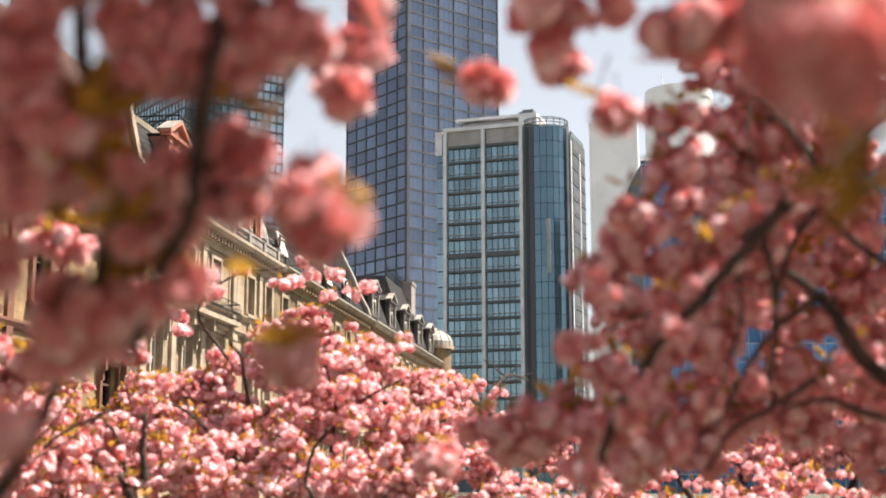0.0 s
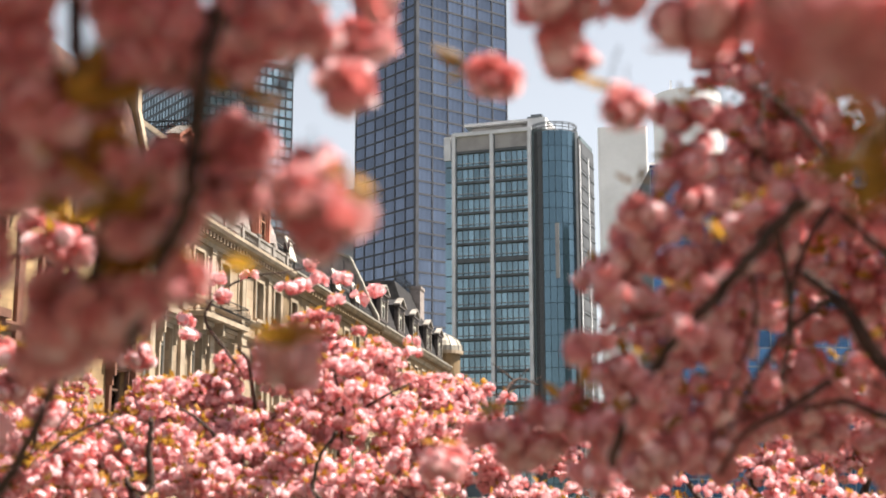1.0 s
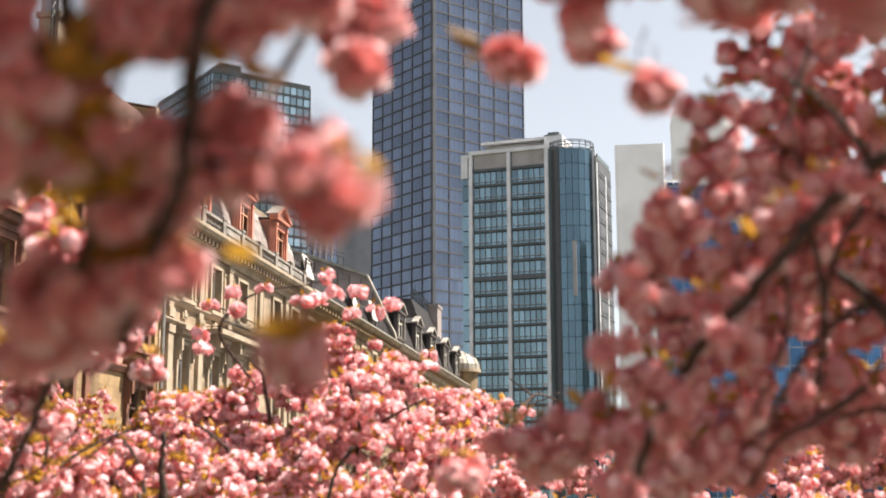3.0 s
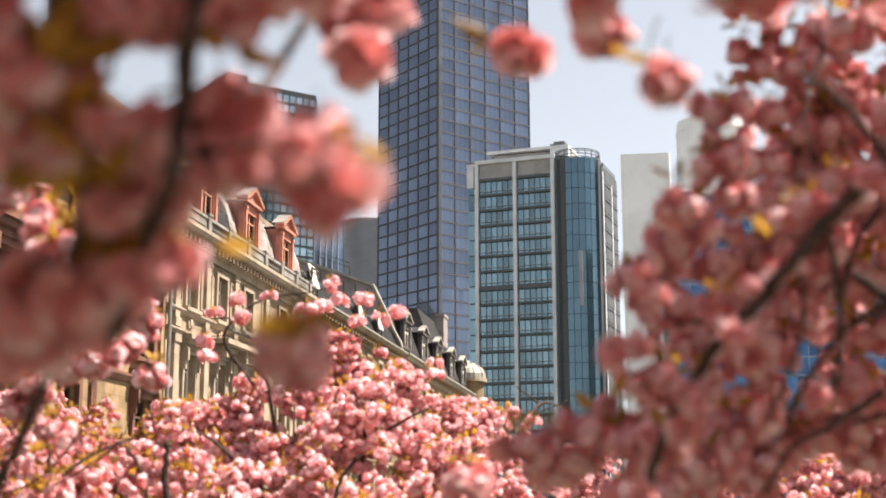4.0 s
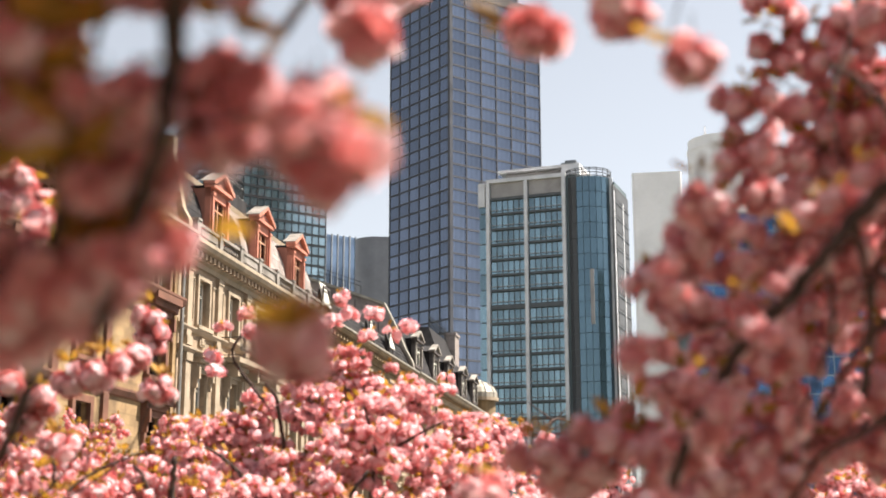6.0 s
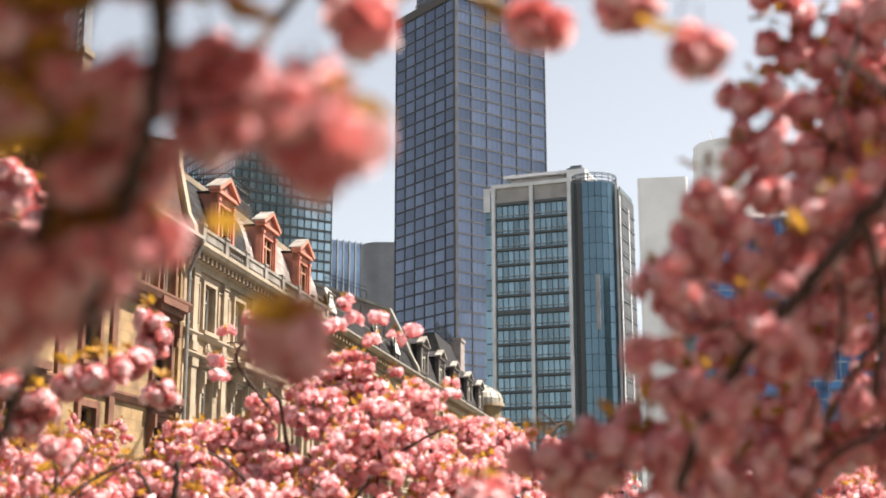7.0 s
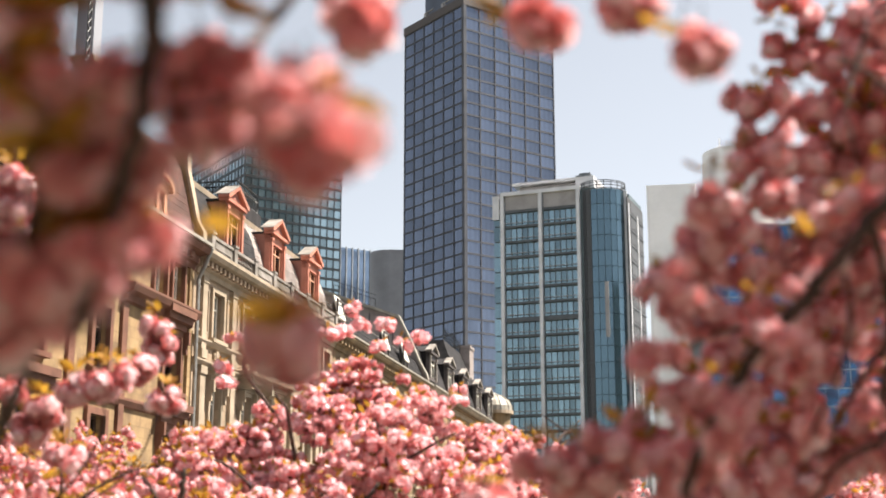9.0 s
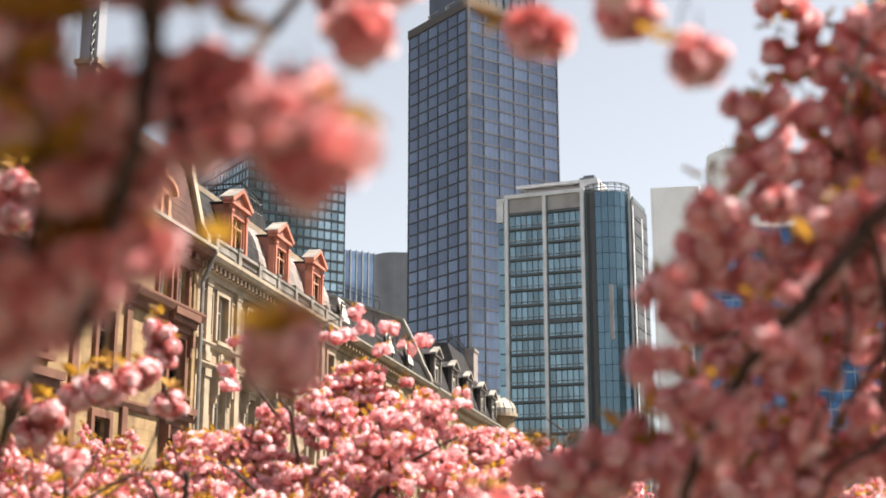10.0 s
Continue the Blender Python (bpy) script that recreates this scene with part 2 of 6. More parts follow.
def prism_z(bm, outline, z0, z1):
    a = [bm.verts.new((x, y, z0)) for x, y in outline]
    b = [bm.verts.new((x, y, z1)) for x, y in outline]
    n = len(a)
    bm.faces.new(a[::-1])
    bm.faces.new(b)
    for i in range(n):
        bm.faces.new((a[i], a[(i + 1) % n], b[(i + 1) % n], b[i]))


def tube(bm, points, radii, sides=6):
    """A round stem through points, with a radius at each."""
    rings = []
    side = Vector((0.31, 0.77, 0.55))
    for i, p in enumerate(points):
        d = (points[min(i + 1, len(points) - 1)] - points[max(i - 1, 0)]).normalized()
        a = side - d * side.dot(d)
        a = a.normalized() if a.length > 1e-4 else d.orthogonal().normalized()
        b = d.cross(a)
        side = a
        rings.append([bm.verts.new(p + (a * math.cos(k * math.tau / sides) + b * math.sin(k * math.tau / sides)) * radii[i]) for k in range(sides)])
    for r, s in zip(rings, rings[1:]):
        for k in range(sides):
            bm.faces.new((r[k], r[(k + 1) % sides], s[(k + 1) % sides], s[k]))
    bm.faces.new(rings[0][::-1])
    bm.faces.new(rings[-1])


def spline(points, steps=6):
    """A smooth line through points (Catmull-Rom)."""
    pts = [Vector(p) for p in points]
    pts = [pts[0] * 2 - pts[1], *pts, pts[-1] * 2 - pts[-2]]
    out = []
    for i in range(1, len(pts) - 2):
        for k in range(steps):
            t = k / steps
            a, b, c, d = pts[i - 1:i + 3]
            out.append(0.5 * (2 * b + (c - a) * t + (2 * a - 5 * b + 4 * c - d) * t * t + (3 * b - a - 3 * c + d) * t ** 3))
    return out + [pts[-2]]


def shade_smooth(ob):
    for p in ob.data.polygons:
        p.use_smooth = True
    return ob


# ---- ground ----
bm = bmesh.new()
for x0, x1, y0, y1 in ((-3000, 3000, -3000, 4000),):
    bm.faces.new([bm.verts.new(p) for p in ((x0, y0, 0), (x1, y0, 0), (x1, y1, 0), (x0, y1, 0))])
tagged(part("ground", bm, M["grass"], None), "wide flat park ground with thin spring grass", "ground", kind="structure")

# plain fronts that close the park behind and beside the path
for name, rows in (("wall_south", (-45, 45, -31, -30, 0, 19)), ("wall_east", (44, 45, -30, 70, 0, 17)), ("wall_west", (-45, -44, -30, 24, 0, 19))):
    tagged(part(name, boxes(rows), M["brown_stone"], None), "plain brown stone house front closing the park", "wall", kind="structure")

STREET = pose(-11.98, 50.93, 0, 0, 0, 90 - 10.948)  # x along the row of houses, y into them
road = part("road", boxes((-90, 320, -17, -4.2, -0.2, 0.03)), M["asphalt"], None)
road.matrix_basis = STREET
tagged(road, "dark asphalt street along the row of houses", "road", kind="structure")
walkway = part("pavement", boxes((-90, 320, -4.2, 0.0, -0.2, 0.16)), M["paving"], None)
walkway.matrix_basis = STREET
tagged(walkway, "grey stone pavement with a raised kerb", "pavement", kind="structure")


# ---- towers ----
def heading(x, y, az):
    """Local x runs towards the compass angle az (0 is straight ahead, 90 to the right), local y to its left."""
    return pose(x, y, 0, 0, 0, 90 - az)


def curtain_wall(parent, m, width, top, cols, rows, step, pane_mat, frame_mat, mull=0.35, band=0.55, proud=0.25, singles=25, pane_label=""):
    """Glass panes between upright mullions and floor bands, on the plane y = 0 of m, hung from the top down."""
    cw = width / cols
    low = max(0.0, top - rows * step)
    mullion = mesh_of("mullion", boxes((-mull / 2, mull / 2, -proud, 0.02, low, top)))
    strip = mesh_of("floor_band", boxes((0, width, -proud * 0.7, 0.01, -band / 2, band / 2)))
    pane = mesh_of("pane", boxes((mull / 2, cw - mull / 2, -0.06, 0.0, band / 2, step - band / 2)))
    for c in range(cols + 1):
        link("mullion", mullion, frame_mat, parent, loc=m @ Matrix.Translation((c * cw, 0, 0)))
    for r in range(rows + 1):
        link("floor_band", strip, frame_mat, parent, loc=m @ Matrix.Translation((0, 0, top - r * step)))
    for r in range(min(rows, singles)):
        for c in range(cols):
            link("pane", pane, pane_mat, parent, loc=m @ Matrix.Translation((c * cw, 0, top - (r + 1) * step)))
    if rows > singles:
        bm = bmesh.new()
        for r in range(singles, rows):
            for c in range(cols):
                z = top - (r + 1) * step
                box(bm, c * cw + mull / 2, (c + 1) * cw - mull / 2, -0.06, 0, z + band / 2, z + step - band / 2)
        part("lower_panes", bm, pane_mat, parent, kind="stuff", loc=m)


def dark_tower():
    t = thing("office_tower", heading(7.4, 362, 54.4), "tall slate-blue glass office tower with a dark square grid", "tower")
    w, d, top = 33.9, 30.5, 158.6
    part("core", boxes((0.05, w - 0.05, 0.05, d - 0.05, 0, top + 0.1)), M["core_dark"], t)
    left = Matrix.Translation((0, d, 0)) @ pose(0, 0, 0, 0, 0, -90)
    curtain_wall(t, Matrix.Identity(4), w, top, 6, 42, 3.74, M["tower_pane"], M["tower_frame"])
    curtain_wall(t, left, d, top, 6, 42, 3.74, M["tower_pane"], M["tower_frame"])
    part("corner_post", boxes((-0.45, 0.6, -0.45, 0.6, 0, top)), M["tower_frame"], t)
    part("parapet", boxes((-0.5, w + 0.3, -0.5, 0.4, top, top + 2.6), (-0.5, 0.4, 0.4, d + 0.3, top, top + 2.6), (0.4, w + 0.3, d - 0.4, d + 0.3, top, top + 2.6), (w - 0.4, w + 0.3, 0.4, d - 0.4, top, top + 2.6)), M["dark_paint"], t, "dark metal parapet")
    part("roof_deck", boxes((0.4, w - 0.4, 0.4, d - 0.4, top + 0.2, top + 0.6)), M["core_dark"], t)
    part("upper_storey", boxes((4, w - 6, 3, d - 5, top + 0.6, top + 34)), M["tower_top"], t, "set-back dark upper storeys")
    for k in range(9):
        part("upper_mullion", boxes((4 + k * 2.98, 4.3 + k * 2.98, 2.7, 3.0, top + 0.6, top + 34)), M["tower_frame"], t)
    for x, y in ((1.2, 12), (1.2, 21)):
        part("roof_crane", boxes((x - 0.5, x + 0.5, y - 0.5, y + 0.5, top + 3.4, top + 4.8), (x - 0.15, x + 0.15, y - 4, y + 0.4, top + 4.8, top + 5.1)), M["louvre"], t, "small pale facade-cleaning crane")


dark_tower()


def teal_block():
    t = thing("office_block", heading(13.43, 311.9, 111.2), "teal glass office block with white frame and rounded glass corner", "office building")
    step = 3.76
    part("core", boxes((0.4, 24.2, 0.3, 18.6, 0, 86.4), (24.2, 32.4, 5.4, 18.6, 0, 85.4)), M["core_dark"], t)
    for x in (1.9, 11.5, 20.9):
        part("white_pier", boxes((x, x + 0.85, -0.7, 0.25, 0, 86.2)), M["white_metal"], t, "pale grey metal pier")
    part("white_beam", boxes((1.9, 22.0, -0.72, 0.2, 86.2, 87.1)), M["white_metal"], t)
    part("corner_block", boxes((-0.2, 1.5, -0.4, 2.5, 80.5, 86.4)), M["white_metal"], t)
    for x0, x1 in ((3.0, 11.5), (12.6, 20.9)):
        part("louvre_panel", boxes((x0, x1, 0.0, 0.28, 82.6, 86.2)), M["louvre"], t, "beige louvred plant floor")
    part("roof_slab", boxes((4.5, 25.0, 1.0, 16, 88.95, 89.6), (20.5, 25.0, 1.0, 2.4, 86.9, 88.95)), M["white_metal"], t, "oversailing pale roof slab")
    part("roof_storey", boxes((6.0, 25.0, 2.4, 15, 86.4, 88.7)), M["louvre"], t)
    part("roof_unit", boxes((20.0, 23.0, 3, 6, 89.7, 90.6), (20.8, 23.5, 3.4, 5.4, 90.6, 91.2)), M["sill_dark"], t, "small dark rooftop machine")
    z = 82.4
    count = 0
    panes = {}
    while z > 4:
        big = count == 7
        h = step * (1.12 if big else 1.0)
        for x0, x1 in ((3.0, 11.5), (12.6, 20.9)):
            n = 6
            cw = (x1 - x0) / n
            part("floor_band", boxes((x0, x1, -0.35, 0.28, z - 0.5 if not big else z - 1.1, z)), M["sill_dark"], t)
            part("sun_rail", boxes((x0, x1, -0.5, -0.38, z - h + 0.62, z - h + 0.74)), M["louvre"], t)
            for c in range(n):
                key = (round(cw, 2), big)
                if key not in panes:
                    panes[key] = mesh_of("pane", boxes((0.09, cw - 0.09, 0.08, 0.2, 0.0, h - (0.8 if not big else 1.35))))
                link("pane", panes[key], M["teal_pane"], t, loc=Vector((x0 + c * cw, 0, z - h + 0.02)))
            for c in range(1, n):
                part("mullion", boxes((x0 + c * cw - 0.08, x0 + c * cw + 0.08, -0.12, 0.24, z - h, z - 0.7)), M["sill_dark"], t)
        # narrow glazed strip on the outer corner
        part("corner_pane", boxes((0.0, 1.85, 0.12, 0.28, z - h + 0.25, z - 0.1)), M["teal_pane"], t)
        z -= h
        count += 1
    # dark slot and glass drum
    part("dark_slot", boxes((21.8, 22.9, 1.2, 2.0, 0, 86.4)), M["sill_dark"], t, "dark recessed strip")
    cx, cy, r = 26.25, 4.1, 5.5
    seg = 22
    bm = bmesh.new()
    prism_z(bm, [(cx + (r - 0.2) * math.cos(a * math.tau / 32), cy + (r - 0.2) * math.sin(a * math.tau / 32)) for a in range(32)], 0, 85.6)
    part("drum_core", bm, M["core_dark"], t)
    aw = math.tau / seg
    bm = bmesh.new()
    a0, a1 = -aw / 2 + 0.012, aw / 2 - 0.012
    prism_z(bm, [(r * math.cos(a0), r * math.sin(a0)), (r * math.cos(a1), r * math.sin(a1)), ((r - 0.12) * math.cos(a1), (r - 0.12) * math.sin(a1)), ((r - 0.12) * math.cos(a0), (r - 0.12) * math.sin(a0))], 0.06, step - 0.06)
    curved = mesh_of("drum_pane", bm)
    # left panes carry the reflected dark surroundings as a plain dark colour
    mirror_dark = curved.copy()
    for k in range(24):
        for s in range(11, 27):
            link("drum_pane", mirror_dark if s < 16 else curved, M["dark_clad_reflection" if s < 16 else "cyl_pane"], t, loc=Matrix.Translation((cx, cy, 81.9 - k * step)) @ Matrix.Rotation(s * aw, 4, "Z"))
    bm = bmesh.new()
    for zz in (85.7, 86.5, 87.2, 87.6):
        for s in range(40):
            b0, b1 = s * math.tau / 40, (s + 1) * math.tau / 40
            prism_z(bm, [(cx + q * math.cos(b), cy + q * math.sin(b)) for q, b in ((r + 0.05, b0), (r + 0.05, b1), (r - 0.12, b1), (r - 0.12, b0))], zz, zz + 0.16)
    for s in range(20):
        b0 = s * math.tau / 20
        x, y = cx + r * math.cos(b0), cy + r * math.sin(b0)
        box(bm, x - 0.07, x + 0.07, y - 0.07, y + 0.07, 85.6, 87.75)
    part("drum_railing", bm, M["dark_clad_reflection"], t, "open metal crown on the glass drum")
    part("lit_stair", boxes((27.6, 28.5, cy - r - 0.1, cy - r + 0.05, 50, 63)), M["louvre"], t, "pale stair strip behind the glass")
    part("white_edge", boxes((31.66, 32.44, 3.0, 3.3, 0, 85.6)), M["white_metal"], t)
    # receding side with fins
    part("side_wall", boxes((32.45, 32.7, 2.2, 18.7, 0, 84)), M["side_clad"], t)
    for k in (0, 3):
        part("side_pier", boxes((32.7, 32.9, 2.6 + k * 3.1, 3.3 + k * 3.1, 0, 82.5 - k * 0.4)), M["white_metal"], t)
    for k in range(22):
        part("side_fin", boxes((32.7, 32.86, 4.0, 18.7, 80 - k * step, 80.3 - k * step)), M["sill_dark"], t)
        part("side_pane", boxes((32.7, 32.76, 5.2, 18.5, 80.9 - k * step, 79.6 - k * step + step)), M["dark_clad_reflection"], t)


teal_block()


def green_tower():
    t = thing("glass_tower", heading(-65.7, 430, 57), "dark green-glass office tower with flat roof", "tower")
    w, d, top = 37.1, 48.4, 147.8
    part("core", boxes((0.05, w, 0.05, d, 0, top + 1.4)), M["green_frame"], t)
    left = Matrix.Translation((0, d, 0)) @ pose(0, 0, 0, 0, 0, -90)
    curtain_wall(t, Matrix.Identity(4), w, top, 14, 36, 3.6, M["green_pane"], M["green_frame"], mull=0.3, band=0.9, singles=20)
    curtain_wall(t, left, d, top, 18, 36, 3.6, M["green_pane"], M["green_frame"], mull=0.3, band=0.9, singles=12)
    part("roof_box", boxes((4, 12, 4, 14, top + 1.4, top + 5)), M["green_frame"], t)


green_tower()


def striped_building():
    t = thing("striped_building", heading(-48, 556, 57), "pale blue glass building with upright white fins", "office building")
    part("body", boxes((0, 52, 0.3, 30, 0, 131)), M["far_stripe"], t)
    for k in range(18):
        part("fin", boxes((k * 3.0, k * 3.0 + 0.4, -0.35, 0.3, 0, 131.5)), M["far_fin"], t)
    for k in range(18):
        link("pane", mesh_of("pane", boxes((0.7, 2.9, 0.1, 0.28, 60, 130))) if k == 0 else bpy.data.objects["pane_strip"].data, M["far_stripe"], t, loc=Vector((k * 3.0, 0, 0))).name = "pane_strip"


def grey_building():
    t = thing("round_building", heading(-20, 527, 90), "plain grey building with a rounded corner", "office building")
    bm = bmesh.new()
    outline = [(-8 + 0, 0)] + [(-8 * math.cos(a * math.pi / 24), -8 * math.sin(a * math.pi / 24)) for a in range(1, 12)] + [(0, -8), (26, -6), (26, 20), (-8, 20)]
    prism_z(bm, outline, 0, 119.5)
    part("body", bm, M["far_grey"], t)
    bm = bmesh.new()
    prism_z(bm, [(x * 1.01, y * 1.01 - 0.05) for x, y in outline], 119.5, 120.6)
    part("roof_edge", bm, M["far_grey"], t)


striped_building()
grey_building()


def pale_towers():
    t = thing("pale_tower", heading(114.3, 700, 100), "pale ribbed high-rise tower in hazy light", "tower")
    bm = bmesh.new()
    prism_z(bm, [(0, 1.2), (0.4, 0.3), (1.4, 0), (25.4, 0), (26.6, 0.4), (27.0, 1.6), (27.0, 26), (0, 26)], 0, 198.2)
    part("body", bm, M["pale_clad"], t)
    for k in range(19):
        part("rib", boxes((1.4 + k * 1.3, 1.62 + k * 1.3, -0.1, 0.01, 0, 198.0)), M["pale_clad"], t)
    b = thing("blue_slab", heading(146.6, 722, 92), "narrow blue glass slab between pale towers", "tower")
    part("body", boxes((0, 14, 0.4, 20, 0, 184)), M["pale_clad"], b)
    for k in range(20):
        for c in range(3):
            part("pane", boxes((0.5 + c * 4, 4.1 + c * 4, 0.1, 0.5, 180 - k * 3.6, 182.6 - k * 3.6)), M["blue_pane"], b)
    r = thing("round_tower", heading(193.5, 822, 90), "pale round high-rise with a roof mast", "tower")
    for z0, z1, rad, nm in ((0, 246, 22.0, "drum"), (246, 247.2, 22.4, "ledge"), (247.2, 253.5, 21.6, "crown")):
        bm = bmesh.new()
        prism_z(bm, [(rad * math.cos(a * math.tau / 64), rad * math.sin(a * math.tau / 64)) for a in range(64)], z0, z1)
        part(nm, bm, M["pale_clad_shade"], r)
    for k in range(30):
        a = math.pi + k * math.pi / 30
        x, y = 22.05 * math.cos(a), 22.05 * math.sin(a)
        part("rib", boxes((x - 0.15, x + 0.15, y - 0.15, y + 0.15, 0, 246)), M["pale_clad"], r)
    part("mast", boxes((-12.4, -11.6, -8, -7.2, 253.5, 262), (-13.2, -10.8, -8.6, -6.6, 253.5, 256.5)), M["white_metal"], r)


pale_towers()


def blue_building():
    t = thing("blue_glass_building", heading(53.5, 262, 94), "bright blue glass office building with thin white grid", "office building")
    part("core", boxes((0.05, 66.5, 0.1, 25, 0, 67)), M["core_dark"], t)
    curtain_wall(t, Matrix.Identity(4), 66.6, 66.6, 26, 18, 3.7, M["blue_pane"], M["far_fin"], mull=0.14, band=0.22, proud=0.12, singles=11)


blue_building()


# ---- the row of old houses ----
def sash_window(parent, u, z0, w, h, frame_mat, blind=False, bars=2, y=0.22):
    """A window in its opening: casing, sash bars, panes, curtains, and behind them a sheet coloured dark for the indoor
    shade.
    """
    win = part("window", boxes((u - w / 2, u - w / 2 + 0.1, y, y + 0.1, z0, z0 + h), (u + w / 2 - 0.1, u + w / 2, y, y + 0.1, z0, z0 + h), (u - w / 2 + 0.1, u + w / 2 - 0.1, y, y + 0.1, z0, z0 + 0.1), (u - w / 2 + 0.1, u + w / 2 - 0.1, y, y + 0.1, z0 + h - 0.1, z0 + h)), frame_mat, parent)
    n = bars
    cell = (w - 0.2) / n
    for k in range(n):
        x = u - w / 2 + 0.1 + k * cell
        part("pane", boxes((x + 0.03, x + cell - 0.03, y + 0.04, y + 0.06, z0 + 0.1, z0 + h - 0.1)), M["glass"], win)
        if k:
            part("sash_bar", boxes((x - 0.05, x + 0.05, y + 0.01, y + 0.09, z0 + 0.1, z0 + h - 0.1)), frame_mat, win)
    part("transom", boxes((u - w / 2 + 0.1, u + w / 2 - 0.1, y + 0.01, y + 0.08, z0 + h * 0.68, z0 + h * 0.68 + 0.09)), frame_mat, win)
    part("curtain", boxes((u - w / 2 + 0.1, u - w * 0.22, y + 0.2, y + 0.24, z0 + 0.1, z0 + h - 0.1), (u + w * 0.22, u + w / 2 - 0.1, y + 0.2, y + 0.24, z0 + 0.1, z0 + h - 0.1)), M["curtain"], win)
    part("dark_room", boxes((u - w / 2, u + w / 2, y + 0.9, y + 0.95, z0, z0 + h)), M["room_shade"], win)
    return win


def wall_with_holes(x0, x1, z0, z1, thick, holes):
    """Masonry in courses between x0 and x1, leaving the holes (x, x, z, z) open."""
    bm = bmesh.new()
    xs = sorted({x0, x1, *[v for h in holes for v in h[:2]]})
    zs = sorted({z0, z1, *[v for h in holes for v in h[2:]]})
    for a, b in zip(zs, zs[1:]):
        run = None
        for c, d in zip(xs, xs[1:]):
            solid = not any(h[0] - 1e-6 <= c and d <= h[1] + 1e-6 and h[2] - 1e-6 <= a and b <= h[3] + 1e-6 for h in holes)
            if solid:
                run = (run[0], d) if run else (c, d)
            if run and (not solid or d == x1):
                box(bm, run[0], run[1], 0, thick, a, b)
                run = None
    return bm


def surround(parent, u, z0, w, h, mat, s=0.22, out=0.12, sill=True, head=0.0):
    """Stone round a window: jambs, lintel, sill, and a corniced head where head is given."""
    rows = [(u - w / 2 - s, u - w / 2, -out, 0.05, z0, z0 + h + s), (u + w / 2, u + w / 2 + s, -out, 0.05, z0, z0 + h + s), (u - w / 2, u + w / 2, -out, 0.05, z0 + h, z0 + h + s)]
    part("window_surround", boxes(*rows), mat, parent)
    if sill:
        part("window_sill", boxes((u - w / 2 - s - 0.08, u + w / 2 + s + 0.08, -out - 0.14, 0.1, z0 - 0.18, z0)), mat, parent)
    if head:
        a, b, z = u - w / 2 - s - 0.15, u + w / 2 + s + 0.15, z0 + h + s
        part("window_cornice", boxes((a + 0.1, b - 0.1, -out - 0.08, 0.02, z, z + head * 0.35), (a, b, -out - 0.3, 0.02, z + head * 0.35, z + head * 0.65), (a - 0.1, b + 0.1, -out - 0.45, 0.02, z + head * 0.65, z + head)), mat, parent)
        for x in (a + 0.05, b - 0.25):
            part("console", boxes((x, x + 0.2, -out - 0.25, 0.0, z - 0.55, z), (x + 0.02, x + 0.18, -out - 0.14, 0.0, z - 0.95, z - 0.55)), mat, parent)


def cornice(parent, u0, u1, z, mat, dentil_mat, deep=0.75, dentil=0.55):
    """The eaves: stepped mouldings with a row of dentils beneath."""
    bm = bmesh.new()
    prism_x(bm, [(0.02, z - 1.0), (-0.12, z - 1.0), (-0.16, z - 0.78), (-0.3, z - 0.72), (-0.34, z - 0.4), (-deep + 0.1, z - 0.34), (-deep, z - 0.16), (-deep, z), (0.02, z)], u0, u1)
    part("eaves_cornice", bm, mat, parent)
    block = mesh_of("dentil", boxes((0, dentil * 0.5, -0.52, -0.3, z - 0.68, z - 0.42)))
    n = int((u1 - u0) / dentil)
    for k in range(n):
        link("dentil", block, dentil_mat, parent, loc=Vector((u0 + 0.1 + k * dentil, 0, 0)))


def shingles(parent, u0, u1, profile, mat, course=0.32, width=0.42, skip=(), thick=0.018):
    """Rows of slates down a curved roof slope; profile is (y, z) from the eaves to the top."""
    pts = [Vector((0, y, z)) for y, z in profile]
    bm = bmesh.new()
    row = 0
    for a, b in zip(pts, pts[1:]):
        length = (b - a).length
        n = max(1, round(length / course))
        d = (b - a) / n
        nrm = Vector((0, -d.z, d.y)).normalized()
        for k in range(n):
            p = a + d * k
            x = u0 - (row % 2) * width / 2
            while x < u1 - 0.01:
                xa, xb = max(x + 0.008, u0), min(x + width - 0.008, u1)
                if xb > xa and not any(s[0] < (xa + xb) / 2 < s[1] and p.z < s[2] for s in skip):
                    lift = (0.67 + 0.89 * random.random()) * thick
                    q = [Vector((xa, 0, 0)) + p + nrm * (lift + thick), Vector((xb, 0, 0)) + p + nrm * (lift + thick), Vector((xb, 0, 0)) + p + d * 1.06 + nrm * 0.004, Vector((xa, 0, 0)) + p + d * 1.06 + nrm * 0.004]
                    vs = [bm.verts.new(v) for v in q]
                    lo = [bm.verts.new(v - nrm * thick) for v in q[:2]]
                    bm.faces.new(vs)
                    bm.faces.new((lo[0], lo[1], vs[1], vs[0]))
                x += width
            row += 1
    return part("slate_covering", bm, mat, parent, kind="stuff")


def roof_body(parent, u0, u1, profile, mat, depth=14.0, ridge=1.2):
    """The closed roof under the slates."""
    bm = bmesh.new()
    y1, z1 = profile[-1]
    outline = [(y, z) for y, z in profile] + [(depth / 2, z1 + ridge), (depth - y1, z1), (depth - profile[0][0], profile[0][1])]
    prism_x(bm, outline, u0, u1)
    return part("roof", bm, mat, parent)


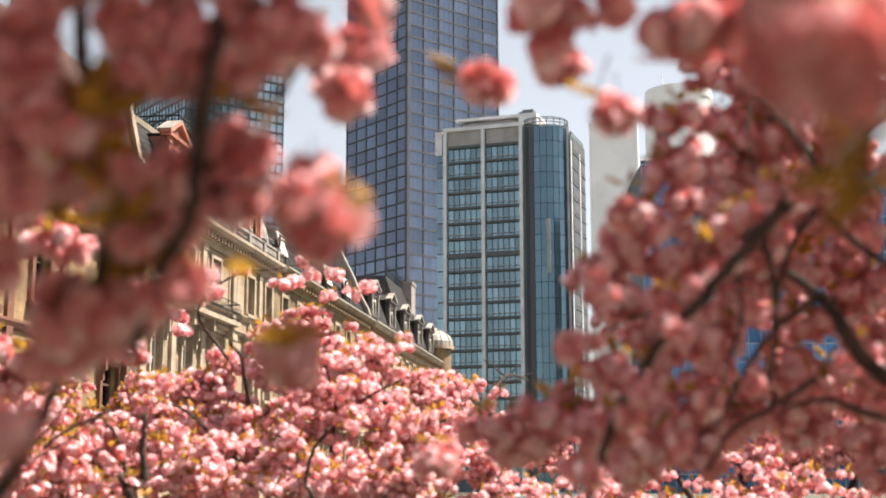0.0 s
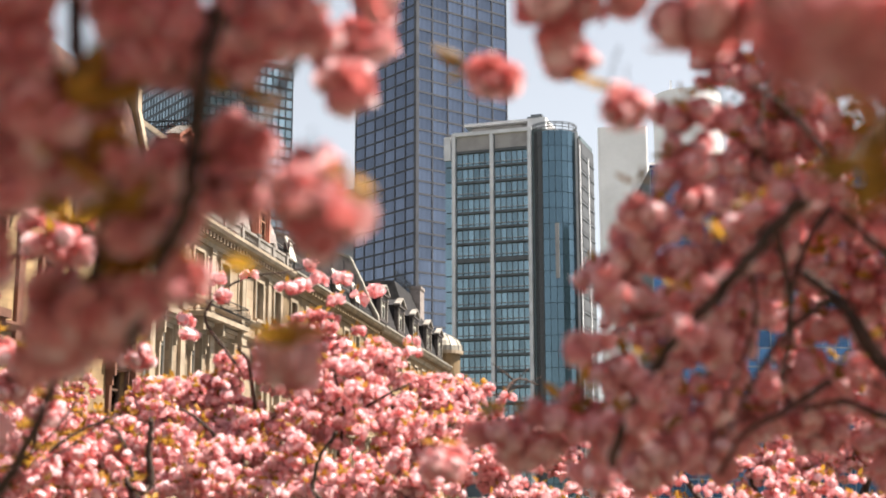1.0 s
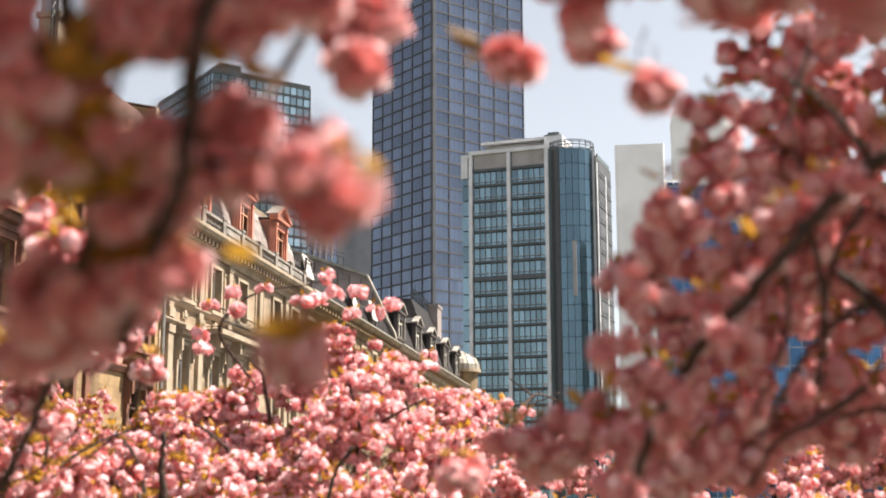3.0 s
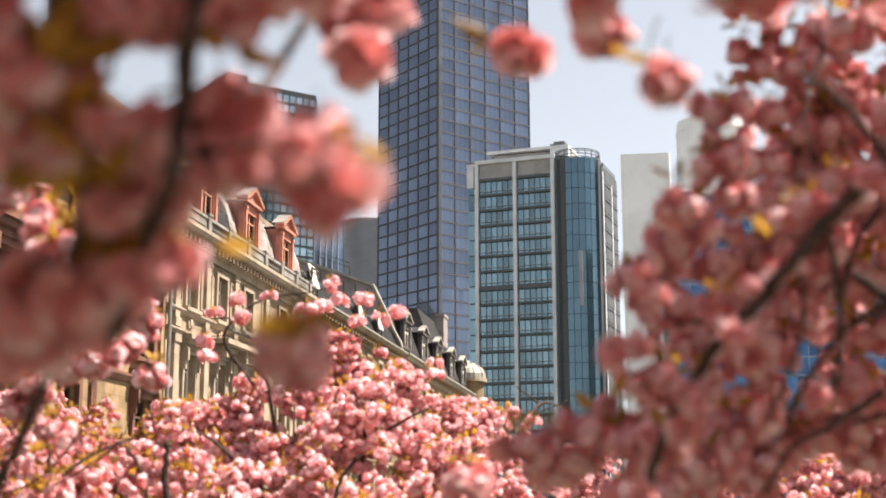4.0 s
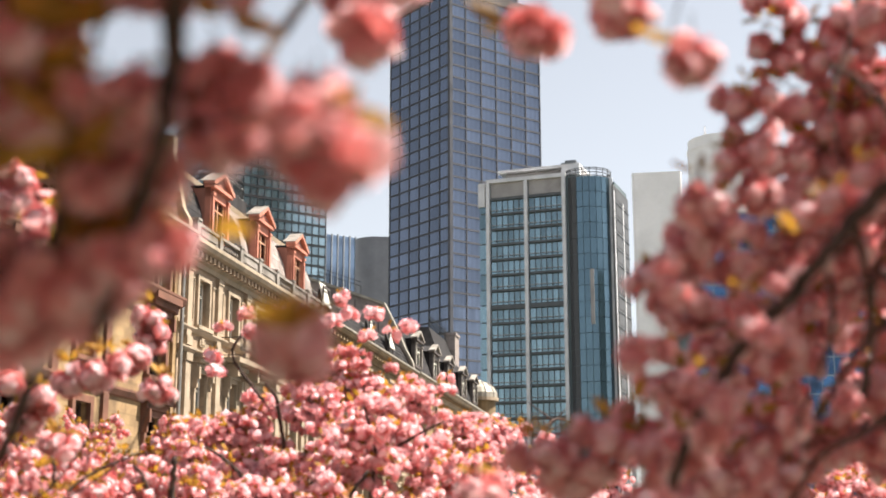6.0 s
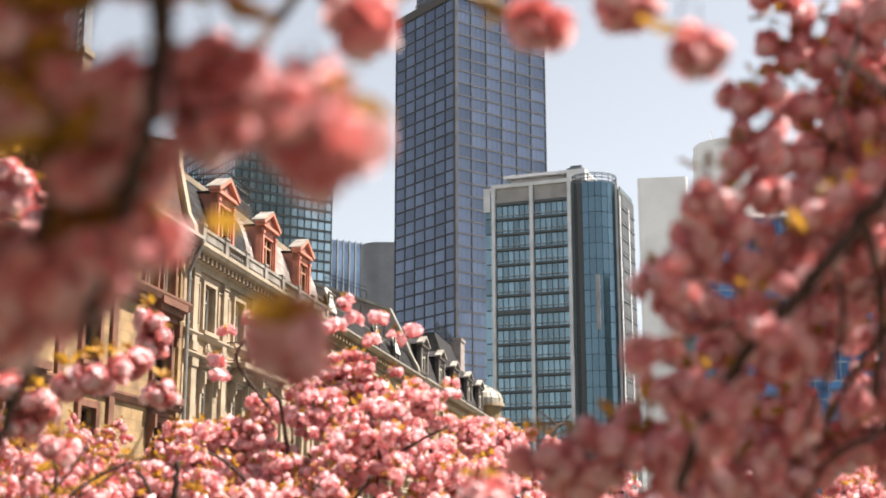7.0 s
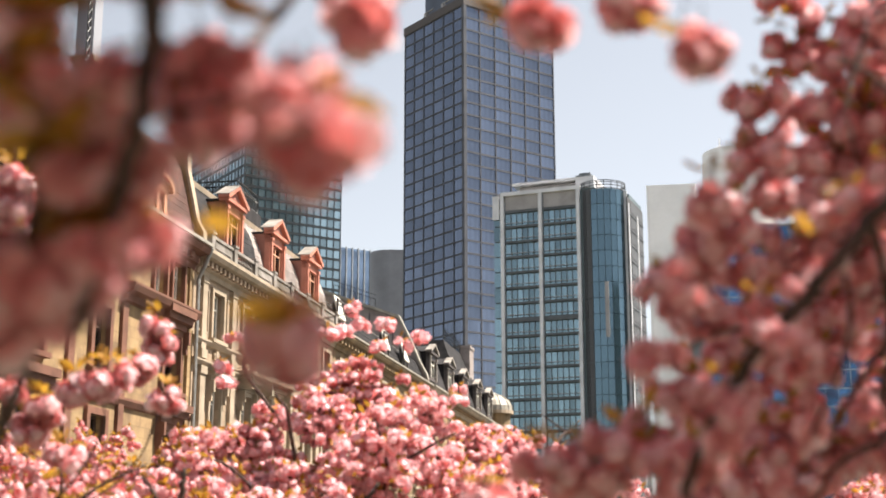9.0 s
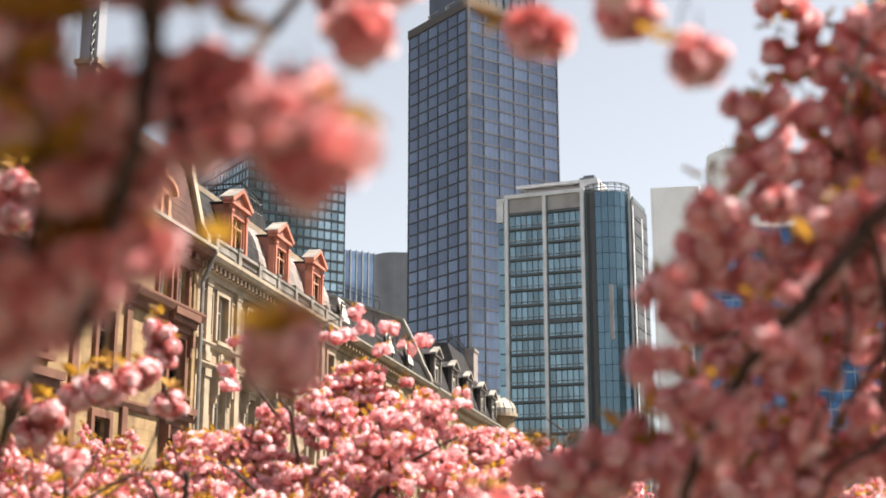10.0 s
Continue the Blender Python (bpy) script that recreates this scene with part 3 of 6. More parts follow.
def pedimented_dormer(parent, u, base, w, h, face_mat, cheek_mat, win_mat, y0=0.25, deep=2.4, ped=0.75, mould_mat=None, roof_mat=None, flat=False, jamb_mat=None):
    """A dormer with side cheeks, pilasters, entablature, gable pediment and a sash window."""
    mould_mat = mould_mat or face_mat
    d = part("dormer", boxes((u - w / 2, u - w / 2 + 0.36, y0, y0 + 0.3, base, base + h), (u + w / 2 - 0.36, u + w / 2, y0, y0 + 0.3, base, base + h), (u - w / 2, u + w / 2, y0, y0 + 0.3, base - 0.1, base + 0.2), (u - w / 2, u + w / 2, y0, y0 + 0.3, base + h - 0.45, base + h)), face_mat, parent)
    part("pilaster", boxes((u - w / 2 + 0.06, u - w / 2 + 0.28, y0 - 0.1, y0, base, base + h - 0.35), (u - w / 2 + 0.02, u - w / 2 + 0.32, y0 - 0.14, y0, base + h - 0.35, base + h - 0.2)), jamb_mat or face_mat, d)
    part("pilaster", boxes((u + w / 2 - 0.28, u + w / 2 - 0.06, y0 - 0.1, y0, base, base + h - 0.35), (u + w / 2 - 0.32, u + w / 2 - 0.02, y0 - 0.14, y0, base + h - 0.35, base + h - 0.2)), jamb_mat or face_mat, d)
    part("cheek", boxes((u - w / 2, u - w / 2 + 0.1, y0 + 0.3, y0 + deep, base, base + h)), cheek_mat, d)
    part("cheek", boxes((u + w / 2 - 0.1, u + w / 2, y0 + 0.3, y0 + deep, base, base + h)), cheek_mat, d)
    part("entablature", boxes((u - w / 2 - 0.14, u + w / 2 + 0.14, y0 - 0.2, y0 + 0.3, base + h, base + h + 0.16)), face_mat, d)
    z = base + h + 0.16
    bm = bmesh.new()
    prism_y(bm, [(u - w / 2, z), (u + w / 2, z), (u, z + ped * 0.8)], y0 - 0.05, y0 + 0.25)
    part("tympanum", bm, M["dull_red"] if flat else cheek_mat, d)
    bm = bmesh.new()
    e = w / 2 + 0.24
    prism_y(bm, [(u - e, z - 0.02), (u - e, z + 0.12), (u, z + ped + 0.12), (u, z + ped - 0.06), (u - e + 0.2, z - 0.02)], y0 - 0.26, y0 + 0.3)
    prism_y(bm, [(u + e, z - 0.02), (u + e - 0.2, z - 0.02), (u, z + ped - 0.06), (u, z + ped + 0.12), (u + e, z + 0.12)], y0 - 0.26, y0 + 0.3)
    part("gable_moulding", bm, mould_mat, d)
    if flat:
        # a level lead roof runs back behind the gable
        bm = boxes((u - w / 2 - 0.06, u + w / 2 + 0.06, y0 + 0.3, y0 + deep, z - 0.14, z - 0.04))
        cap = bmesh.new()
        prism_y(cap, [(u - e, z + 0.12), (u - e, z + 0.15), (u, z + ped + 0.16), (u + e, z + 0.15), (u + e, z + 0.12), (u, z + ped + 0.12)], y0 - 0.27, y0 + 0.5)
        part("gable_cap", cap, M["grey_stone"], d)
    else:
        bm = bmesh.new()
        prism_y(bm, [(u - w / 2 - 0.1, z), (u, z + ped), (u + w / 2 + 0.1, z), (u + w / 2, z - 0.1), (u - w / 2, z - 0.1)], y0 + 0.3, y0 + deep)
    part("dormer_roof", bm, roof_mat or (M["slate"] if flat else M["zinc"]), d)
    ww = w - 0.72
    part("window_frame", boxes((u - ww / 2, u - ww / 2 + 0.1, y0 + 0.1, y0 + 0.2, base + 0.2, base + h - 0.45), (u + ww / 2 - 0.1, u + ww / 2, y0 + 0.1, y0 + 0.2, base + 0.2, base + h - 0.45), (u - 0.05, u + 0.05, y0 + 0.1, y0 + 0.2, base + 0.2, base + h - 0.45), (u - ww / 2 + 0.1, u - 0.05, y0 + 0.1, y0 + 0.2, base + h * 0.62, base + h * 0.62 + 0.08), (u + 0.05, u + ww / 2 - 0.1, y0 + 0.1, y0 + 0.2, base + h * 0.62, base + h * 0.62 + 0.08)), win_mat, d)
    part("pane", boxes((u - ww / 2, u + ww / 2, y0 + 0.15, y0 + 0.17, base + 0.2, base + h - 0.45)), M["glass"], d)
    if flat:
        part("curtain", boxes((u + 0.14, u + ww / 2 - 0.1, y0 + 0.19, y0 + 0.22, base + 0.2, base + h - 0.45)), M["curtain"], d)
    part("curtain", boxes((u - ww / 2 + 0.1, u - 0.1, y0 + 0.19, y0 + 0.22, base + 0.2, base + h - 0.45)), M["curtain"], d)
    # dark sheet standing in for indoor shade behind the panes
    part("dark_room", boxes((u - w / 2 + 0.12, u + w / 2 - 0.12, y0 + 1.0, y0 + 1.05, base, base + h)), M["room_shade"], d)
    return d


def house_a():
    """Yellow sandstone with red stone dressings and a red-brown roof."""
    h = thing("sandstone_house", STREET, "yellow sandstone house with red-brown window dressings and tiled mansard", "house", "old houses")
    u0, u1 = -17.0, 6.3
    holes, wins = [], []
    for u, w in ((4.1, 1.7), (-2.65, 1.25), (-7.9, 1.7), (-13.4, 1.25)):
        heavy = w > 1.5
        wins.append((u, 8.45, w, 2.35, heavy))
        wins.append((u, 4.3, w, 2.5, heavy))
        wins.append((u, 0.9, w, 2.2, False))
    for u in (2.55, 4.45, -2.65, -7.0, -8.8, -13.4):
        wins.append((u, 12.25, 1.2, 1.65, None))
    holes = [(u - w / 2, u + w / 2, z, z + hh) for u, z, w, hh, _ in wins]
    part("wall", wall_with_holes(u0, u1, 0, 14.2, 0.45, holes), M["sandstone"], h)
    part("side_wall", boxes((u0, u0 + 0.4, 0.45, 14, 0, 15), (u1 - 0.4, u1, 0.45, 14, 0, 15), (u0 + 0.4, u1 - 0.4, 13.6, 14, 0, 15)), M["brown_stone"], h)
    for u, z, w, hh, heavy in wins:
        sash_window(h, u, z, w, hh, M["dark_wood"] if heavy is not None else M["white_wood"])
        surround(h, u, z, w, hh, M["red_stone"], s=0.26 if heavy is not None else 0.16, out=0.16, sill=heavy is not None, head=0.85 if heavy else 0.0)
    for a, b in ((-0.95, 6.0), (-10.6, -5.6)):
        bm = bmesh.new()
        prism_x(bm, [(0.0, 11.35), (-0.2, 11.4), (-0.25, 11.65), (-0.5, 11.75), (-0.6, 11.98), (-0.6, 12.08), (0.0, 12.16)], a, b)
        part("string_cornice", bm, M["red_stone"], h)
    for z in (7.55, 3.7):
        bm = bmesh.new()
        prism_x(bm, [(0.0, z - 0.25), (-0.12, z - 0.2), (-0.22, z), (-0.22, z + 0.1), (0.0, z + 0.16)], u0, u1)
        part("string_course", bm, M["red_stone"], h)
    for u in (-0.7, -5.0, -11.0, 5.95):
        part("pilaster_strip", boxes((u - 0.24, u + 0.24, -0.14, 0.0, 0, 11.3), (u - 0.2, u + 0.2, -0.1, 0.0, 12.2, 14.0)), M["red_stone"] if u < 5 else M["sandstone"], h)
    cornice(h, u0, u1 - 0.1, 15.0, M["red_stone"], M["red_stone"], deep=0.85, dentil=0.9)
    prof = [(-0.2, 15.05), (0.05, 15.9), (0.35, 17.2), (0.7, 18.6), (1.1, 19.3)]
    roof_body(h, u0, u1, prof, M["tile"])
    shingles(h, u0, u1 - 0.3, prof, M["tile"], thick=0.006)
    part("gutter", boxes((u0, u1 - 0.1, -0.95, -0.72, 14.98, 15.12)), M["pale_zinc"], h)
    # round-headed dormers
    for u in (2.0, -7.6, -13.0):
        w, b, hh = 1.85, 15.35, 1.25
        d = part("dormer", boxes((u - w / 2, u - w / 2 + 0.25, -0.05, 0.3, b, b + hh), (u + w / 2 - 0.25, u + w / 2, -0.05, 0.3, b, b + hh), (u - 0.13, u + 0.13, -0.05, 0.3, b, b + hh), (u - w / 2 - 0.15, u + w / 2 + 0.15, -0.12, 0.3, b - 0.3, b)), M["rose_stone"], h)
        bm = bmesh.new()
        arc = [(u + (w / 2 + 0.1) * math.cos(math.pi * k / 10), b + hh + 0.5 * math.sin(math.pi * k / 10)) for k in range(11)]
        prism_y(bm, arc, -0.08, 0.8)
        part("arched_head", bm, M["rose_stone"], d)
        bm = bmesh.new()
        for k in range(10):
            t0, t1 = math.pi * k / 10, math.pi * (k + 1) / 10
            prism_y(bm, [(u + (w / 2 + 0.22) * math.cos(t0), b + hh + 0.05 + 0.64 * math.sin(t0)), (u + (w / 2 + 0.22) * math.cos(t1), b + hh + 0.05 + 0.64 * math.sin(t1)), (u + (w / 2 + 0.1) * math.cos(t1), b + hh + 0.03 + 0.51 * math.sin(t1)), (u + (w / 2 + 0.1) * math.cos(t0), b + hh + 0.03 + 0.51 * math.sin(t0))], -0.28, 0.8)
        part("arched_moulding", bm, M["rose_stone"], d)
        for s in (-1, 1):
            bm = bmesh.new()
            prism_y(bm, [(u + s * w / 2, b - 0.1), (u + s * (w / 2 + 0.4), b - 0.1), (u + s * (w / 2 + 0.26), b + 0.3), (u + s * (w / 2 + 0.1), b + 0.6), (u + s * w / 2, b + 1.2)], -0.02, 0.25)
            part("scroll", bm, M["rose_stone"], d)
        part("finial", boxes((u - 0.12, u + 0.12, -0.2, 0.0, b + hh + 0.64, b + hh + 0.8), (u - 0.06, u + 0.06, -0.15, -0.03, b + hh + 0.8, b + hh + 1.1)), M["rose_stone"], d)
        part("cheek", boxes((u - w / 2, u + w / 2, 0.3, 1.9, b, b + hh)), M["tile"], d)
        for s in (-0.41, 0.41):
            part("window_frame", boxes((u + s - 0.29, u + s - 0.22, 0.08, 0.18, b, b + hh), (u + s + 0.22, u + s + 0.29, 0.08, 0.18, b, b + hh), (u + s - 0.22, u + s + 0.22, 0.08, 0.18, b + hh * 0.62, b + hh * 0.62 + 0.07)), M["dark_wood"], d)
            part("pane", boxes((u + s - 0.29, u + s + 0.29, 0.12, 0.14, b, b + hh)), M["glass"], d)
    # party wall with a coping
    bm = bmesh.new()
    prism_x(bm, [(-0.4, 15.1), (-0.35, 15.7), (-0.05, 16.2), (0.25, 17.5), (0.5, 18.6), (0.55, 19.5), (7.0, 20.9), (7.0, 14.0), (0.2, 14.0)], u1 - 0.1, u1 + 0.25)
    part("party_wall", bm, M["sandstone"], h)
    bm = bmesh.new()
    prof2 = [(-0.5, 15.1), (-0.45, 15.75), (-0.15, 16.25), (0.15, 17.55), (0.4, 18.62), (0.42, 19.6), (7.0, 21.0)]
    for (ya, za), (yb, zb) in zip(prof2, prof2[1:]):
        prism_x(bm, [(ya, za), (yb, zb), (yb + 0.12, zb - 0.02), (ya + 0.12, za - 0.02)], u1 - 0.14, u1 + 0.3)
    part("coping", bm, M["cream_trim"], h)
    # tall chimney
    c = part("chimney", boxes((1.9, 2.75, 3.2, 4.1, 18.5, 22.4), (1.8, 2.85, 3.1, 4.2, 22.4, 22.65)), M["cream_trim"], h, "pale stone chimney with a scroll")
    part("chimney_shaft", boxes((1.95, 2.7, 3.25, 4.05, 22.65, 27.2)), M["far_grey"], c, "grey upper shaft")
    bm = bmesh.new()
    for k in range(12):
        z = 22.2 + k * 0.42
        tube(bm, [Vector((1.45, 3.3, z)), Vector((1.75, 3.3, z + 0.42))], [0.02, 0.02], 4)
        tube(bm, [Vector((1.75, 3.3, z)), Vector((1.45, 3.3, z + 0.42))], [0.02, 0.02], 4)
    for x in (1.45, 1.75):
        tube(bm, [Vector((x, 3.3, 19.5)), Vector((x, 3.3, 27.2))], [0.03, 0.03], 5)
    part("lattice_mast", bm, M["iron"], c, "thin iron lattice mast")
    # downpipe
    bm = bmesh.new()
    tube(bm, [Vector((6.2, -0.3, 0)), Vector((6.2, -0.3, 13.6)), Vector((6.25, -0.6, 14.3)), Vector((6.25, -0.85, 14.95))], [0.09] * 4, 8)
    part("downpipe", bm, M["zinc"], h)


def house_b():
    """Cream stone, balustrade over the eaves, slate mansard with three pink dormers."""
    h = thing("cream_house", STREET, "cream stone house with balustrade, slate mansard and pink dormers", "house", "old houses")
    u0, u1 = 6.35, 29.3
    wins = []
    for u in (9.35, 13.5, 17.65, 23.9, 27.6):
        wins += [(u, 11.35, 1.35, 2.15), (u, 6.75, 1.4, 2.5), (u, 2.6, 1.4, 2.6)]
    holes = [(u - w / 2, u + w / 2, z, z + hh) for u, z, w, hh in wins]
    part("wall", wall_with_holes(u0, u1, 0, 14.2, 0.45, holes), M["cream_stone"], h)
    part("side_wall", boxes((u0, u0 + 0.4, 0.45, 14, 0, 15), (u1 - 0.4, u1, 0.45, 14, 0, 15), (u0 + 0.4, u1 - 0.4, 13.6, 14, 0, 15)), M["brown_stone"], h)
    for u, z, w, hh in wins:
        sash_window(h, u, z, w, hh, M["white_wood"])
        surround(h, u, z, w, hh, M["cream_trim"], s=0.2, out=0.14, head=0.0 if z > 10 else 0.6)
    for z, out in ((11.12, 0.22), (10.15, 0.3), (6.1, 0.25), (2.2, 0.25)):
        bm = bmesh.new()
        prism_x(bm, [(0.0, z - 0.22), (-out * 0.5, z - 0.18), (-out, z - 0.02), (-out, z + 0.06), (0.0, z + 0.1)], u0 + 0.1, u1)
        part("string_course", bm, M["cream_trim"], h)
    for u in (7.5, 11.4, 15.6, 20.8, 25.8):
        part("pilaster", boxes((u - 0.28, u + 0.28, -0.16, 0.0, 10.3, 13.7), (u - 0.36, u + 0.36, -0.2, 0.0, 13.7, 13.95), (u - 0.34, u + 0.34, -0.22, 0.0, 10.3, 10.7)), M["cream_trim"], h)
        part("pilaster", boxes((u - 0.3, u + 0.3, -0.18, 0.0, 2.4, 9.6), (u - 0.38, u + 0.38, -0.24, 0.0, 9.6, 9.95)), M["cream_trim"], h)
        part("panel_moulding", boxes((u - 0.75, u - 0.68, -0.06, 0.0, 11.5, 13.5), (u + 0.68, u + 0.75, -0.06, 0.0, 11.5, 13.5), (u - 0.68, u + 0.68, -0.06, 0.0, 13.43, 13.5), (u - 0.68, u + 0.68, -0.06, 0.0, 11.5, 11.57)), M["cream_trim"], h)
    for u in (9.35, 13.5, 23.9):
        part("relief", boxes((u - 0.3, u + 0.3, -0.1, 0.0, 10.45, 10.6), (u - 0.15, u + 0.15, -0.14, 0.0, 10.55, 10.85), (u - 0.34, u - 0.22, -0.12, 0, 10.5, 10.75), (u + 0.22, u + 0.34, -0.12, 0, 10.5, 10.75)), M["cream_trim"], h)
    cornice(h, u0 + 0.15, u1, 15.0, M["cream_trim"], M["cream_stone"], deep=0.8, dentil=0.55)
    # balustrade of piers, rails and small balusters
    bal = part("balustrade", boxes((u0 + 0.4, u1, -0.6, -0.35, 15.0, 15.14), (u0 + 0.4, u1, -0.62, -0.33, 15.62, 15.76)), M["grey_stone"], h, "weathered grey stone balustrade over the eaves")
    lathe = bmesh.new()
    tube(lathe, [Vector((0, 0, 0)), Vector((0, 0, 0.1)), Vector((0, 0, 0.2)), Vector((0, 0, 0.38)), Vector((0, 0, 0.48))], [0.05, 0.045, 0.085, 0.04, 0.055], 6)
    baluster = mesh_of("baluster", lathe)
    u = u0 + 0.6
    k = 0
    while u < u1:
        if k % 9 == 0:
            part("pier", boxes((u - 0.2, u + 0.2, -0.66, -0.28, 15.0, 15.8), (u - 0.26, u + 0.26, -0.7, -0.26, 15.8, 15.9)), M["grey_stone"], bal)
            if (k // 9) % 3 != 1:
                part("panel", boxes((u + 0.2, min(u + 2.77, u1), -0.55, -0.4, 15.14, 15.62), (u + 0.45, min(u + 2.52, u1), -0.59, -0.55, 15.24, 15.52)), M["grey_stone"], bal)
        elif (k // 9) % 3 == 1:
            link("baluster", baluster, M["grey_stone"], bal, loc=Vector((u, -0.47, 15.14)))
        u += 0.33
        k += 1
    prof = [(0.5, 15.05), (0.42, 15.8), (0.45, 16.5), (0.58, 17.2), (0.85, 17.9), (1.3, 18.6), (2.1, 19.3)]
    roof_body(h, u0 + 0.3, u1, prof, M["slate"], ridge=0.5)
    spots = ((11.5, 2.45), (18.3, 2.45), (24.95, 2.45))
    # slates are dark up to 15.9 along the row and pale beyond
    shingles(h, u0 + 0.4, 15.9, prof, M["slate"], thick=0.009, skip=[(10.3, 12.7, 18.3)])
    shingles(h, 15.9, u1, prof, M["pale_slate"], thick=0.009, skip=[(u - w / 2, u + w / 2, 18.3) for u, w in spots])
    bm = bmesh.new()
    prism_x(bm, [(2.15, 19.35), (2.1, 19.6), (2.6, 19.62), (2.6, 19.35)], u0 + 0.4, u1)
    part("roof_kerb", bm, M["cream_trim"], h)
    for u, w in spots:
        pedimented_dormer(h, u, 15.75, w, 2.5, M["pink_paint"], M["dull_red"], M["rose_stone"], y0=0.1, flat=True)
    # iron cresting on the flat of the roof
    rail = bmesh.new()
    for p, q in (((19.8, 3.0), (23.2, 3.0)), ((19.8, 3.0), (19.8, 13.0)), ((23.2, 3.0), (23.2, 13.0))):
        a, b = Vector((*p, 0)), Vector((*q, 0))
        for z in (20.95, 21.75, 22.05):
            tube(rail, [a + Vector((0, 0, z)), b + Vector((0, 0, z))], [0.05, 0.05], 5)
        n = int((b - a).length / 0.36)
        for k in range(n + 1):
            c = a.lerp(b, k / n)
            tube(rail, [c + Vector((0, 0, 20.85)), c + Vector((0, 0, 22.2))], [0.035, 0.02], 4)
            e = a.lerp(b, min(1, (k + 0.5) / n))
            ring = [e + (b - a).normalized() * 0.15 * math.cos(s * math.tau / 8) + Vector((0, 0, 21.35 + 0.36 * math.sin(s * math.tau / 8))) for s in range(9)]
            tube(rail, ring, [0.03] * 9, 4)
    part("roof_cresting", rail, M["iron"], h, "wrought iron roof railing")
    part("roof_platform", boxes((19.6, 23.4, 2.8, 13.4, 19.4, 20.9)), M["slate"], h)
    # balcony with an iron rail
    bal2 = part("balcony", boxes((12.0, 19.2, -1.0, 0.0, 10.12, 10.35), (12.4, 12.7, -0.8, 0.0, 9.5, 10.12), (18.5, 18.8, -0.8, 0.0, 9.5, 10.12), (15.4, 15.7, -0.8, 0.0, 9.5, 10.12)), M["cream_trim"], h, "stone balcony with wrought iron rail")
    rail = bmesh.new()
    tube(rail, [Vector((12.05, 0, 11.3)), Vector((12.05, -0.95, 11.3)), Vector((19.15, -0.95, 11.3)), Vector((19.15, 0, 11.3))], [0.03] * 4, 5)
    tube(rail, [Vector((12.05, 0, 10.45)), Vector((12.05, -0.95, 10.45)), Vector((19.15, -0.95, 10.45)), Vector((19.15, 0, 10.45))], [0.02] * 4, 5)
    for k in range(36):
        x = 12.05 + k * 7.1 / 35
        tube(rail, [Vector((x, -0.95, 10.35)), Vector((x + 0.05, -1.06, 10.7)), Vector((x - 0.03, -0.95, 11.3))], [0.012] * 3, 4)
        ring = [Vector((x + 0.1 + 0.085 * math.cos(s * math.tau / 7), -0.97, 10.85 + 0.16 * math.sin(s * math.tau / 7))) for s in range(8)]
        tube(rail, ring, [0.01] * 8, 4)
    part("balcony_rail", rail, M["iron"], bal2)


